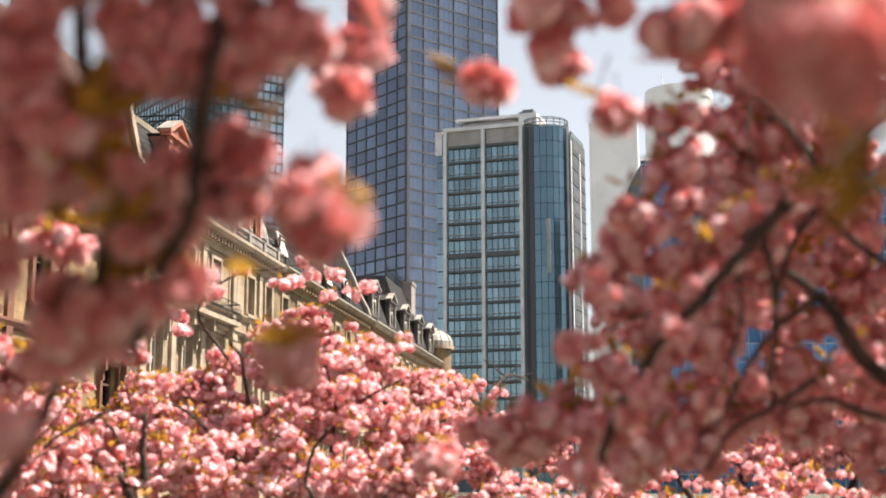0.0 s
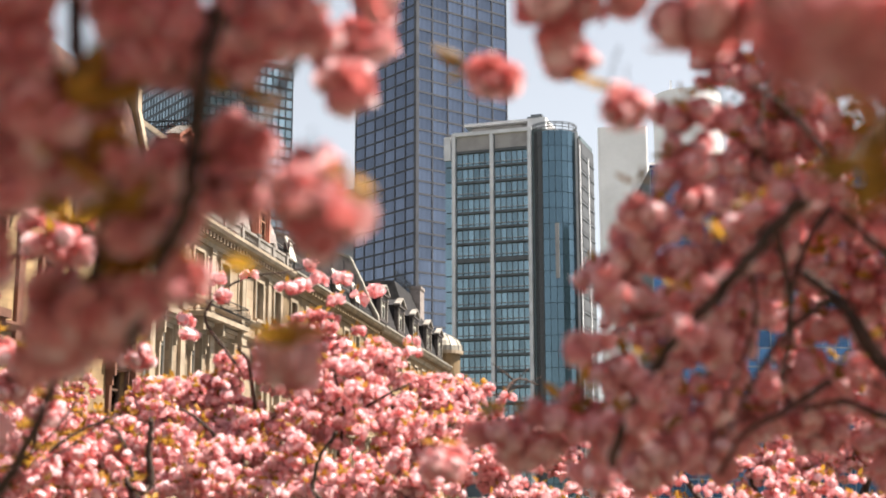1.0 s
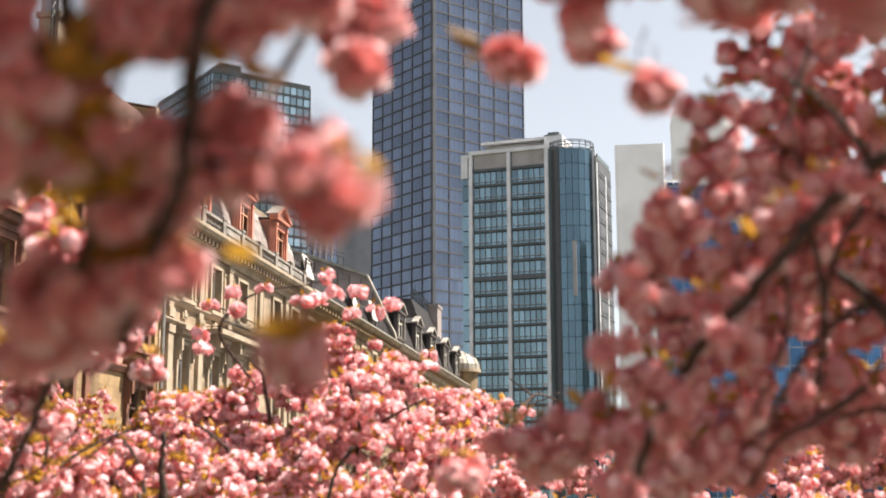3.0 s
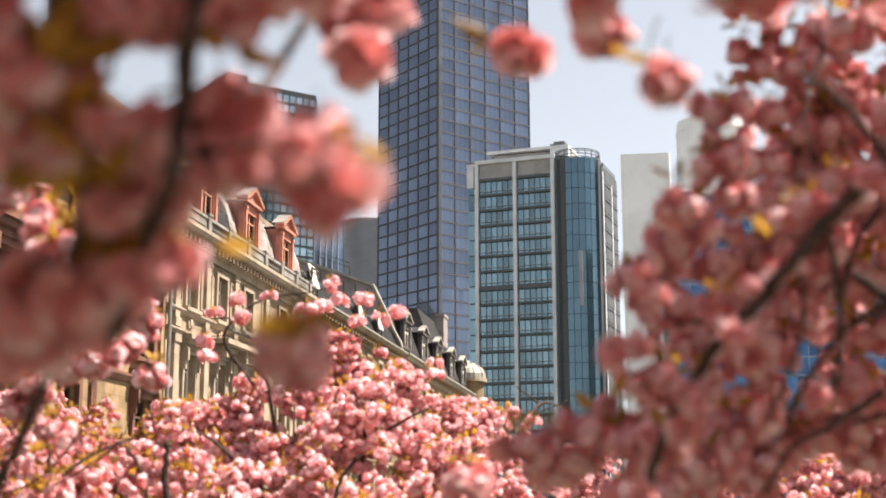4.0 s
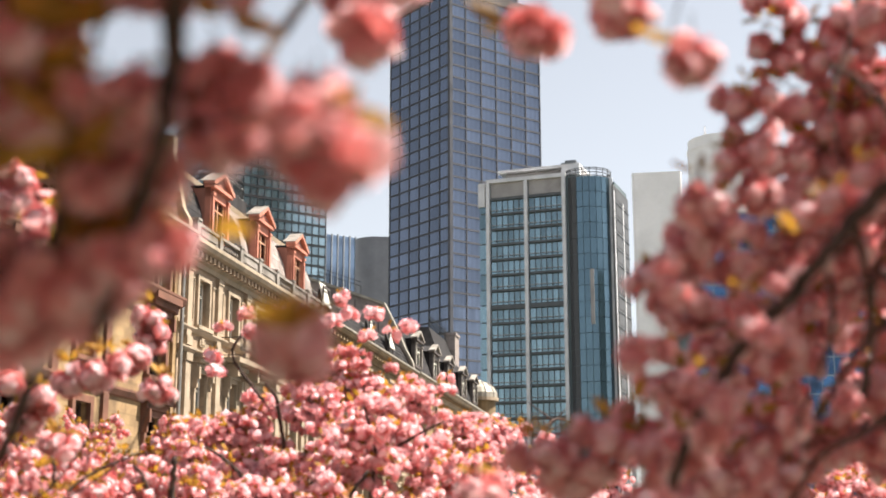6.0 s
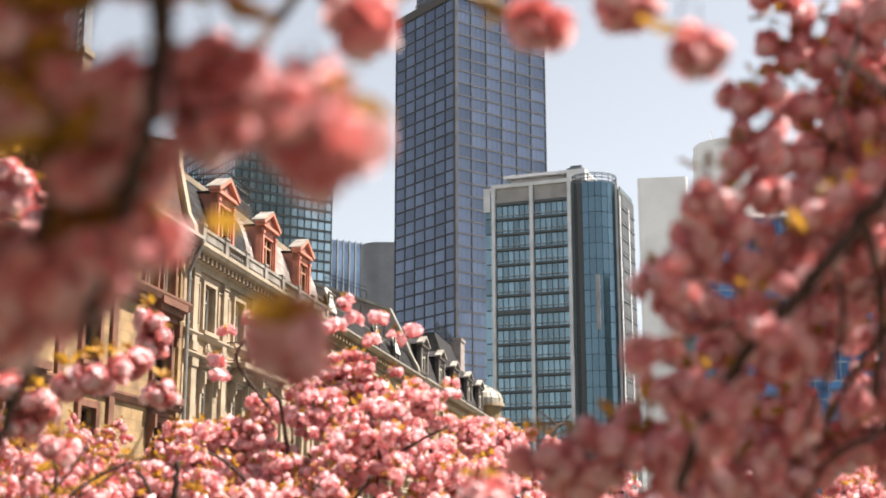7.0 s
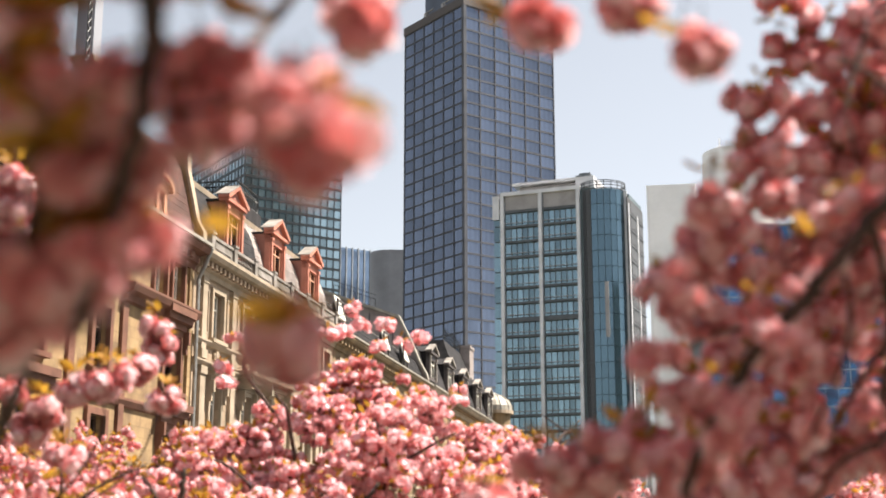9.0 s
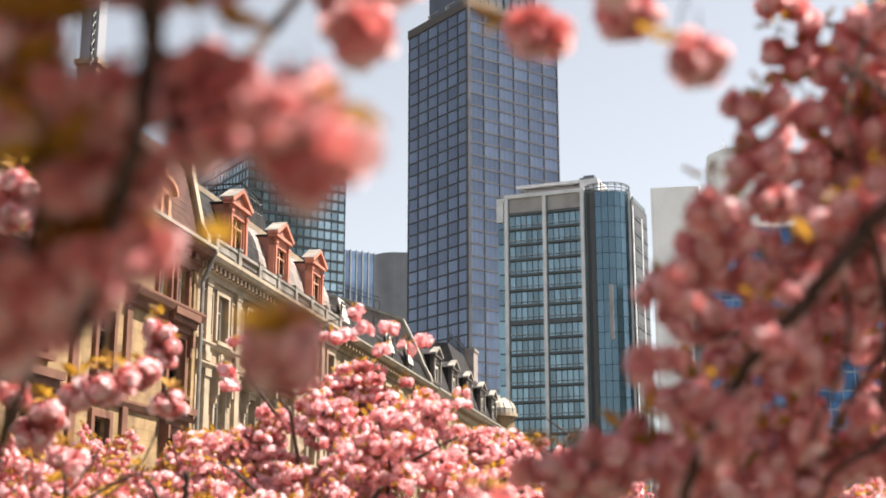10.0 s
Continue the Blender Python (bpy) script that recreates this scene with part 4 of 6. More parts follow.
def house_c():
    """Brown stone, dark mansard with open skylights, then five small dormers and a corner turret."""
    h = thing("brown_house", STREET, "brownish stone house with dark mansard and open skylights", "house", "old houses")
    u0, u1 = 29.35, 57.2
    wins = [(u, z, 1.3, hh) for u in (31.5, 35.2, 38.9, 42.6, 46.3, 50.0, 53.7) for z, hh in ((11.3, 2.1), (6.8, 2.4), (2.5, 2.6))]
    part("wall", wall_with_holes(u0, u1, 0, 14.2, 0.45, [(u - w / 2, u + w / 2, z, z + hh) for u, z, w, hh in wins]), M["brown_stone"], h)
    part("side_wall", boxes((u0, u0 + 0.4, 0.45, 14, 0, 15), (u1 - 0.4, u1, 0.45, 14, 0, 15), (u0 + 0.4, u1 - 0.4, 13.6, 14, 0, 15)), M["brown_stone"], h)
    for u, z, w, hh in wins:
        sash_window(h, u, z, w, hh, M["white_wood"])
        surround(h, u, z, w, hh, M["cream_trim"], head=0.5 if z < 10 else 0)
    cornice(h, u0, u1, 15.0, M["brown_stone"], M["brown_stone"], deep=0.75, dentil=0.8)
    for z in (10.3, 6.0):
        bm = bmesh.new()
        prism_x(bm, [(0.0, z - 0.22), (-0.12, z - 0.18), (-0.24, z), (0.0, z + 0.1)], u0, u1)
        part("string_course", bm, M["cream_trim"], h)
    part("gutter", boxes((u0, u1, -0.82, -0.66, 14.98, 15.1)), M["pale_zinc"], h)
    prof = [(-0.1, 15.05), (0.25, 16.1), (0.75, 17.0), (1.5, 17.35)]
    roof_body(h, u0, u1, prof, M["slate"], ridge=0.6)
    shingles(h, u0, u1, prof, M["slate"])
    part("roof_edge", boxes((u0 + 0.5, u1 - 0.5, 1.3, 1.8, 17.3, 17.44)), M["pale_zinc"], h, "pale metal roof edge")
    for u in (30.4, 42.8, 49.2):
        s = part("skylight", boxes((u - 0.75, u + 0.75, -0.2, -0.1, 15.3, 15.42), (u - 0.75, u - 0.65, -0.2, -0.1, 15.42, 17.0), (u + 0.65, u + 0.75, -0.2, -0.1, 15.42, 17.0), (u - 0.75, u + 0.75, -0.2, -0.1, 17.0, 17.12)), M["dark_paint"], h, "open roof window")
        pane = boxes((u - 0.75, u + 0.75, -0.04, 0.04, -1.5, 0.0))
        part("open_sash", pane, M["white_wood"], s, loc=Matrix.Translation((0, 0.12, 17.35)) @ Matrix.Rotation(radians(-15), 4, "X"))
        # dark block painted as the shade inside the roof window
        part("dark_opening", boxes((u - 0.65, u + 0.65, 0.0, 0.2, 15.5, 16.9)), M["room_shade"], s)
    # party wall with white flashing towards the next house
    bm = bmesh.new()
    prism_x(bm, [(-0.45, 15.1), (-0.25, 16.0), (0.3, 16.9), (1.0, 18.6), (2.1, 20.75), (8.5, 23.1), (8.5, 14), (0, 14)], u1 - 0.2, u1 + 0.1)
    part("party_wall", bm, M["pale_slate"], h, "slate-hung gable wall")
    for k in range(7):
        v = 1.6 + k * 1.0
        part("standing_seam", boxes((u1 - 0.26, u1 - 0.2, v, v + 0.07, 15, 20.3 + 0.36 * (v - 2.1) if v > 2 else 19.3)), M["dark_paint"], h)
    bm = bmesh.new()
    for (ya, za), (yb, zb) in zip([(-0.35, 15.6), (-0.25, 16.0), (0.3, 16.95), (1.0, 18.65), (2.1, 20.85)], [(-0.25, 16.0), (0.3, 16.95), (1.0, 18.65), (2.1, 20.85), (8.5, 23.2)]):
        prism_x(bm, [(ya, za), (yb, zb), (yb + 0.1, zb - 0.2), (ya + 0.1, za - 0.2)], u1 - 0.5, u1 + 0.2)
    part("flashing", bm, M["pale_zinc"], h, "pale metal flashing")
    rail = bmesh.new()
    for k in range(9):
        v = 4.2 + k * 0.45
        tube(rail, [Vector((u1, v, 21.5 + 0.37 * (v - 2.1) - 0.8)), Vector((u1, v, 22.2 + 0.37 * (v - 2.1) - 0.6))], [0.03, 0.03], 4)
    for dz in (0.0, 0.35):
        tube(rail, [Vector((u1, 4.2, 22.35 + dz)), Vector((u1, 7.8, 23.7 + dz))], [0.03, 0.03], 4)
    part("roof_rail", rail, M["iron"], h)


def house_d():
    h = thing("corner_house", STREET, "stone corner house with dark dormers and a domed turret", "house", "old houses")
    u0, u1 = 57.3, 97.6
    wins = [(60.0 + k * 4.1, z, 1.4, hh) for k in range(9) for z, hh in ((11.3, 2.1), (6.8, 2.4), (2.5, 2.6))]
    part("wall", wall_with_holes(u0, u1, 0, 14.2, 0.45, [(u - w / 2, u + w / 2, z, z + hh) for u, z, w, hh in wins]), M["sandstone"], h)
    part("side_wall", boxes((u0, u0 + 0.4, 0.45, 14, 0, 15), (u1 - 0.4, u1, 0.45, 14, 0, 15), (u0 + 0.4, u1 - 0.4, 13.6, 14, 0, 15)), M["brown_stone"], h)
    for u, z, w, hh in wins:
        sash_window(h, u, z, w, hh, M["white_wood"])
        surround(h, u, z, w, hh, M["cream_trim"], head=0.5 if z < 10 else 0)
    cornice(h, u0, u1, 15.0, M["cream_trim"], M["sandstone"], deep=0.8, dentil=0.9)
    part("gutter", boxes((u0, u1, -0.92, -0.74, 14.98, 15.12)), M["pale_zinc"], h)
    prof = [(-0.1, 15.05), (0.35, 16.6), (0.9, 18.2), (1.7, 19.0)]
    roof_body(h, u0, u1, prof, M["slate"], ridge=0.5)
    shingles(h, u0, u1, prof, M["slate"])
    for u in (60.6, 68.6, 76.2, 84.2, 91.6):
        pedimented_dormer(h, u, 15.9, 3.0, 2.1, M["dark_paint"], M["slate"], M["white_wood"], y0=0.0, deep=2.4, ped=0.7, mould_mat=M["grey_stone"], roof_mat=M["slate"], jamb_mat=M["grey_stone"])
    # pavilion roof with cresting
    bm = bmesh.new()
    lo = [(79.5, 1.4, 18.6), (93.0, 1.4, 18.6), (93.0, 11, 18.6), (79.5, 11, 18.6)]
    hi = [(81.0, 3.0, 22.6), (91.2, 3.0, 22.6), (91.2, 9.5, 22.6), (81.0, 9.5, 22.6)]
    a, b = [bm.verts.new(p) for p in lo], [bm.verts.new(p) for p in hi]
    for k in range(4):
        bm.faces.new((a[k], a[(k + 1) % 4], b[(k + 1) % 4], b[k]))
    bm.faces.new(b)
    bm.faces.new(a[::-1])
    pav = part("pavilion_roof", bm, M["slate"], h)
    part("chimney", boxes((91.0, 93.6, 2.0, 3.2, 18.5, 23.2), (90.9, 93.7, 1.9, 3.3, 23.2, 23.5)), M["pale_slate"], h, "pale plastered chimney stack")
    crest = bmesh.new()
    for k in range(26):
        x = 81.0 + k * 0.41
        tube(crest, [Vector((x, 3.0, 22.6)), Vector((x, 3.0, 23.9 if k % 6 else 24.7))], [0.03, 0.02], 4)
    for z in (23.0, 23.6):
        tube(crest, [Vector((81, 3.0, z)), Vector((91.2, 3.0, z))], [0.03, 0.03], 4)
    part("roof_cresting", crest, M["iron"], pav)
    # round corner turret with a ribbed metal dome
    cx, cy, r = 96.6, 0.2, 1.75
    bm = bmesh.new()
    prism_z(bm, [(cx + r * math.cos(k * math.tau / 24), cy + r * math.sin(k * math.tau / 24)) for k in range(24)], 0, 16.6)
    tur = part("turret", bm, M["brown_stone"], h, "round stone corner turret")
    bm = bmesh.new()
    prism_z(bm, [(cx + (r + 0.35) * math.cos(k * math.tau / 24), cy + (r + 0.35) * math.sin(k * math.tau / 24)) for k in range(24)], 16.6, 16.95)
    part("turret_cornice", bm, M["cream_trim"], tur)
    bm = bmesh.new()
    levels = [(r + 0.25, 16.95), (r + 0.2, 17.5), (r - 0.15, 18.1), (r - 0.8, 18.6), (r - 1.6, 18.85), (0.08, 18.95)]
    rings = [[bm.verts.new((cx + q * math.cos(k * math.tau / 24), cy + q * math.sin(k * math.tau / 24), z)) for k in range(24)] for q, z in levels]
    for a, b in zip(rings, rings[1:]):
        for k in range(24):
            bm.faces.new((a[k], a[(k + 1) % 24], b[(k + 1) % 24], b[k]))
    bm.faces.new(rings[-1])
    dome = part("dome", bm, M["pale_zinc"], tur, "ribbed pale metal dome")
    for k in range(12):
        an = k * math.tau / 12
        bm = bmesh.new()
        tube(bm, [Vector((cx + (q + 0.02) * math.cos(an), cy + (q + 0.02) * math.sin(an), z + 0.02)) for q, z in levels], [0.06] * 6, 4)
        part("rib", bm, M["zinc"], tur)
    for k in range(4):
        an = -math.pi / 2 - 1.0 + k * 0.66
        m = Matrix.Translation((cx + r * math.cos(an), cy + r * math.sin(an), 0)) @ Matrix.Rotation(an + math.pi / 2, 4, "Z")
        part("window_frame", boxes((-0.45, 0.45, -0.05, 0.2, 11.2, 13.4), (-0.6, 0.6, -0.14, 0.2, 13.4, 13.7)), M["cream_trim"], tur, loc=m)


house_a()
house_b()
house_c()
house_d()


# ---- blossom ----
def pompon_shape(seed, count, size=0.025, fine=False, inner=0.44):
    """A full double cherry flower, a round pompon of overlapping frilled petals, paler inside than out, open side along z, stalk below."""
    rng = np.random.RandomState(seed)
    verts, faces, n = [], [], 0
    rows = (-1, -0.35, 0.35, 1) if fine else (-1, 0, 1)
    for k in range(count):
        h = 1 - 1.82 * (k + 0.5) / count
        an = 2.39996 * k + rng.uniform(-0.3, 0.3)
        w = math.sqrt(max(0.0, 1 - h * h))
        out = np.array([w * math.cos(an), w * math.sin(an), h * 0.86])
        out /= np.linalg.norm(out)
        up = np.array([0, 0, 1.0]) if abs(out[2]) < 0.9 else np.array([math.cos(an * 1.7), math.sin(an * 1.7), 0.2])
        up = up - out * up.dot(out)
        up /= np.linalg.norm(up)
        spin = rng.uniform(-0.5, 0.5)
        across = np.cross(up, out)
        up, across = up * math.cos(spin) + across * math.sin(spin), across * math.cos(spin) - up * math.sin(spin)
        lift = rng.uniform(0.05, 0.65)
        half = size * rng.uniform(0.46, 0.7)
        depth = size * rng.uniform(0.6, 0.98)
        for p in rows:
            for q in (-1, 0, 1):
                frill = rng.uniform(-0.1, 0.1) if p == 1 else 0.0
                reach = p * half * (1.0 - 0.16 * (p == 1 and q == 0) + frill)
                wide = q * half * (0.6 + 0.42 * (p > -1)) * (0.84 if p == 1 else 1.0)
                swell = -0.22 * half * q * q - 0.26 * half * p * p + lift * half * (p + 1) + frill * half
                verts.append(out * (depth + swell) + up * reach + across * wide)
        for i in range(len(rows) - 1):
            for j in range(2):
                c = n + i * 3 + j
                faces.append((c, c + 1, c + 4, c + 3))
        n += len(rows) * 3
    petals = np.arange(len(faces)) * count // len(faces)
    return np.array(verts) * np.array([rng.uniform(0.86, 1.16), rng.uniform(0.86, 1.16), rng.uniform(0.72, 0.92)]), np.array(faces), (petals > inner * count).astype(np.int32)


FULL = [pompon_shape(s, 34, fine=True) for s in range(4)]
PLAIN = [pompon_shape(s + 30, 9) for s in range(4)]
LIGHT = [pompon_shape(s + 9, 16, inner=0.7) for s in range(5)]
# same forms as LIGHT, deeper pink to colour in the shade on some trees
SHADE_TINTED = [pompon_shape(s + 9, 16, inner=0.4) for s in range(5)]


def leaf_shape(seed):
    rng = np.random.RandomState(seed)
    v, f = [], []
    ln, wd = 0.034, 0.017
    for i, (s, w) in enumerate(((0, 0.1), (0.35, 1.0), (0.7, 0.75), (1.0, 0.04))):
        for q in (-1, 0, 1):
            v.append((ln * s, wd * 0.5 * w * q, 0.25 * wd * abs(q) + rng.uniform(-0.3, 0.1) * ln * s * s))
    for i in range(3):
        for j in range(2):
            a = i * 3 + j
            f.append((a, a + 1, a + 4, a + 3))
    return np.array(v), np.array(f), np.zeros(len(f), dtype=np.int32)


LEAVES = [leaf_shape(s) for s in range(3)]


def sheet(name, verts, faces, smooth=True):
    """A mesh from arrays of points and four-sided faces."""
    me = bpy.data.meshes.new(name)
    me.vertices.add(len(verts))
    me.vertices.foreach_set("co", np.asarray(verts, dtype=np.float32).ravel())
    me.loops.add(len(faces) * 4)
    me.loops.foreach_set("vertex_index", np.asarray(faces, dtype=np.int32).ravel())
    me.polygons.add(len(faces))
    me.polygons.foreach_set("loop_start", np.arange(0, len(faces) * 4, 4, dtype=np.int32))
    me.polygons.foreach_set("use_smooth", np.full(len(faces), smooth))
    me.update(calc_edges=True)
    return me


def petal_sides(me, backs):
    me.materials.append(M["petal"])
    me.materials.append(M["outer_petal"])
    me.polygons.foreach_set("material_index", backs)
    return me


BLOSSOM_MESH = [petal_sides(sheet("blossom", v, f), backs) for v, f, backs in FULL]


def aim(d, spin, scale, pos):
    """A pose whose z axis points along d."""
    q = Vector(d).to_track_quat("Z", "Y").to_matrix().to_4x4()
    return Matrix.Translation(pos) @ q @ Matrix.Rotation(spin, 4, "Z") @ Matrix.Scale(scale, 4)


class Crown:
    """Gathers the blossoms, leaves and twigs of one tree."""

    def __init__(self, seed, rise=0.0):
        self.rng = random.Random(seed)
        self.rise = rise
        self.flowers, self.leaves, self.sticks = [], [], []

    def bunch(self, at, n, reach=0.034, size=1.0, leaves=2, hang=0.5, broad=1.0):
        r = self.rng
        at = Vector(at)
        if n == 1:
            dirs = [Vector((r.uniform(0.0, 0.9), r.uniform(-0.1, 0.6), r.uniform(-0.6, 0.6)))]
            reach = 0.0
        else:
            dirs = []
            a0 = r.uniform(0, math.tau)
            for k in range(n):
                a = a0 + k * 2.4
                h = r.uniform(-1.0, 0.55) + self.rise
                dirs.append(Vector((math.cos(a), math.sin(a), h)))
        node = at + Vector((r.uniform(-0.01, 0.01), r.uniform(-0.01, 0.01), reach * hang + 0.022 * size))
        for d in dirs:
            d.normalize()
            p = at + d * reach * r.uniform(0.75, 1.15)
            s = size * r.uniform(0.82, 1.12)
            self.flowers.append((p, d, s, r.uniform(0, math.tau)))
            self.sticks.append(([node, node.lerp(p, 0.5) + Vector((0, 0, 0.006)), p - d * 0.006 * s], 0.0011))
        for k in range(leaves):
            d = Vector((r.uniform(-1, 1), r.uniform(-1, 1), r.uniform(-0.2, 0.9))).normalized()
            self.leaves.append((node + d * 0.008, d, broad * size * r.uniform(0.7, 1.25), r.uniform(0, math.tau)))
        return node

    def ball(self, at, size=1.0, lean=0.15):
        """A knot of crowded flowers on one stalk."""
        r = self.rng
        at = Vector(at)
        node = at + Vector((r.uniform(-0.012, 0.012), r.uniform(-0.01, 0.01), 0.045 * size))
        a0 = r.uniform(0, math.tau)
        for k in range(3):
            a = a0 + k * 2.1 + r.uniform(-0.4, 0.4)
            d = Vector((math.cos(a), lean + 0.45 * r.random(), math.sin(a) * 0.9 - 0.15)).normalized()
            self.flowers.append((at + d * size * r.uniform(0.008, 0.015), d, size * r.uniform(0.62, 0.84), r.uniform(0, math.tau)))
        self.sticks.append(([node, node.lerp(at, 0.5) + Vector((0, 0, 0.004)), at], 0.0011))

    def leafy(self, at, n, size=1.0):
        """A tuft of young bronze leaves on a short shoot."""
        r = self.rng
        at = Vector(at)
        self.sticks.append(([at + Vector((0.01, 0.0, 0.05)), at + Vector((0.0, 0.0, 0.02)), at], 0.0016))
        for k in range(n):
            d = Vector((r.uniform(-1, 1), r.uniform(-0.8, 0.6), r.uniform(-0.5, 0.7))).normalized()
            self.leaves.append((at + d * 0.004, d, size * r.uniform(0.8, 1.3), r.uniform(0, math.tau)))

    def sprig(self, a, b, every=0.06, n=(2, 5), jitter=0.03, size=1.0, radius=0.003, leaves=2, broad=1.0):
        """A twig from a to b, hung with bunches."""
        r = self.rng
        a, b = Vector(a), Vector(b)
        length = (b - a).length
        mid = a.lerp(b, 0.5) + Vector((r.uniform(-1, 1), r.uniform(-1, 1), r.uniform(-0.3, 1))) * length * 0.16
        line = spline([a, mid, b], 4)
        self.sticks.append((line, radius))
        steps = max(1, int(length / every))
        for k in range(steps + 1):
            t = (k + r.uniform(-0.3, 0.3)) / max(1, steps)
            p = line[min(len(line) - 1, max(0, int(t * (len(line) - 1))))]
            self.bunch(p + Vector((r.uniform(-1, 1), r.uniform(-1, 1), r.uniform(-1, 0.5))) * jitter, r.randint(*n), size=size, leaves=r.randint(0, leaves), broad=broad)

    def lobe(self, c, rad, count, flat=0.75, n=(2, 5), leaves=2, size=1.0, broad=1.0):
        """Twigs fanning out through a rounded mass of the crown."""
        r = self.rng
        c = Vector(c)
        for k in range(count):
            d = Vector((r.gauss(0, 1), r.gauss(0, 1), r.gauss(0.15, 0.9))).normalized()
            q = c + Vector((d.x, d.y, d.z * flat)) * rad * r.uniform(0.72, 1.12)
            p = c + Vector((d.x, d.y, d.z * flat)) * rad * r.uniform(0.1, 0.5) + Vector((r.uniform(-1, 1), r.uniform(-1, 1), r.uniform(-1, 0.2))) * rad * 0.3
            self.sprig(p, q, every=0.075, n=n, leaves=leaves, size=size, broad=broad)

    def build(self, tree, singles, shapes=LIGHT):
        """Blossoms near the path become parts of their own; the rest is joined."""
        r = self.rng
        for p, d, s, spin in self.flowers[:singles]:
            link("blossom", BLOSSOM_MESH[r.randrange(4)], None, tree, loc=aim(d, spin, s, p))
        for name, items, forms, mat in (("far_blossom_mass", self.flowers[singles:], shapes, "petal"), ("foliage", self.leaves, LEAVES, "leaf")):
            vs, fs, bs, n = [], [], [], 0
            for i, (p, d, s, spin) in enumerate(items):
                v, f, backs = forms[i % len(forms)]
                if name == "foliage":
                    m = Matrix.Translation(p) @ Vector(d).to_track_quat("X", "Z").to_matrix().to_4x4() @ Matrix.Rotation(spin, 4, "X") @ Matrix.Scale(s, 4)
                else:
                    m = aim(d, spin, s, p)
                m = np.array(m)
                vs.append(v @ m[:3, :3].T + m[:3, 3])
                fs.append(f + n)
                bs.append(backs)
                n += len(v)
            if vs:
                me = sheet(name, np.concatenate(vs), np.concatenate(fs))
                if mat == "petal":
                    petal_sides(me, np.concatenate(bs))
                link(name, me, None if mat == "petal" else M[mat], tree, kind="stuff")
        if self.sticks:
            vs, fs, n = [], [], 0
            for line, rad in self.sticks:
                m = len(line)
                for i, p in enumerate(line):
                    d = (line[min(i + 1, m - 1)] - line[max(i - 1, 0)]).normalized()
                    a = d.orthogonal().normalized()
                    b = d.cross(a)
                    w = rad * (1 - 0.5 * i / m)
                    vs += [p + a * w, p + b * w, p - a * w, p - b * w]
                    if i:
                        fs += [(n - 4 + k, n - 4 + (k + 1) % 4, n + (k + 1) % 4, n + k) for k in range(4)]
                    n += 4
            link("twig_growth", sheet("twig_growth", np.array(vs), np.array(fs)), M["twig"], tree, kind="stuff")


def limb(tree, points, r0, r1, name="limb", sides=8):
    line = spline(points, 6)
    r = random.Random(len(line) + int(r0 * 1e5))
    k = len(line)
    pts = [p + Vector((r.uniform(-1, 1), r.uniform(-1, 1), r.uniform(-1, 1))) * r0 * 0.25 for p in line]
    bm = bmesh.new()
    tube(bm, pts, [(r0 + (r1 - r0) * i / (k - 1)) * r.uniform(0.88, 1.14) for i in range(k)], sides)
    return shade_smooth(part(name, bm, M["bark"], tree))


def cherry_tree(base, label):
    return thing("cherry_tree", Matrix.Identity(4), label, "tree", "cherry trees")


# the tree that reaches over the path
near = cherry_tree(None, "flowering cherry tree with drooping sprays of full pink blossom")
cr = Crown(3)
limb(near, [(-1.15, 0.75, 0), (-1.12, 0.8, 0.8), (-1.0, 0.95, 1.7), (-0.8, 1.1, 2.5)], 0.11, 0.07, "trunk", 12)
limb(near, [(-0.8, 1.1, 2.5), (-0.6, 1.35, 3.0), (-0.1, 1.55, 3.05), (0.5, 1.5, 2.95), (0.95, 1.2, 2.85)], 0.05, 0.012)
limb(near, [(-0.8, 1.1, 2.5), (-0.5, 1.15, 2.62), (-0.23, 1.2, 2.55)], 0.03, 0.008)
limb(near, [(-0.150, 1.170, 2.420), (-0.148, 1.071, 2.319), (-0.155, 1.105, 2.296), (-0.157, 1.101, 2.256), (-0.165, 1.106, 2.217), (-0.192, 1.186, 2.203), (-0.207, 1.221, 2.183), (-0.223, 1.239, 2.147), (-0.232, 1.255, 2.123)], 0.009, 0.0045)
limb(near, [(-0.068, 1.441, 2.531), (-0.092, 1.377, 2.449), (-0.106, 1.318, 2.393), (-0.115, 1.256, 2.346), (-0.123, 1.222, 2.316)], 0.0055, 0.004)
limb(near, [(-0.164, 1.191, 2.319), (-0.174, 1.166, 2.294), (-0.189, 1.138, 2.283), (-0.209, 1.12, 2.274)], 0.003, 0.002)
limb(near, [(-0.167, 1.19, 2.278), (-0.141, 1.173, 2.262), (-0.098, 1.131, 2.26), (-0.06, 1.11, 2.261), (-0.029, 1.121, 2.255)], 0.0035, 0.0018)
limb(near, [(-0.302, 1.274, 2.474), (-0.293, 1.246, 2.411), (-0.273, 1.228, 2.35), (-0.256, 1.209, 2.293), (-0.244, 1.188, 2.246), (-0.255, 1.208, 2.202), (-0.266, 1.225, 2.171)], 0.008, 0.004)
limb(near, [(-0.23, 1.27, 2.483), (-0.235, 1.252, 2.424), (-0.24, 1.243, 2.371), (-0.242, 1.23, 2.337)], 0.005, 0.002)
limb(near, [(-0.088, 1.31, 2.188), (-0.087, 1.296, 2.157), (-0.09, 1.29, 2.137)], 0.002, 0.0015)
limb(near, [(-0.474, 1.691, 1.984), (-0.423, 1.644, 2.055), (-0.388, 1.6, 2.113), (-0.362, 1.561, 2.146), (-0.351, 1.525, 2.168), (-0.351, 1.489, 2.193)], 0.008, 0.004)
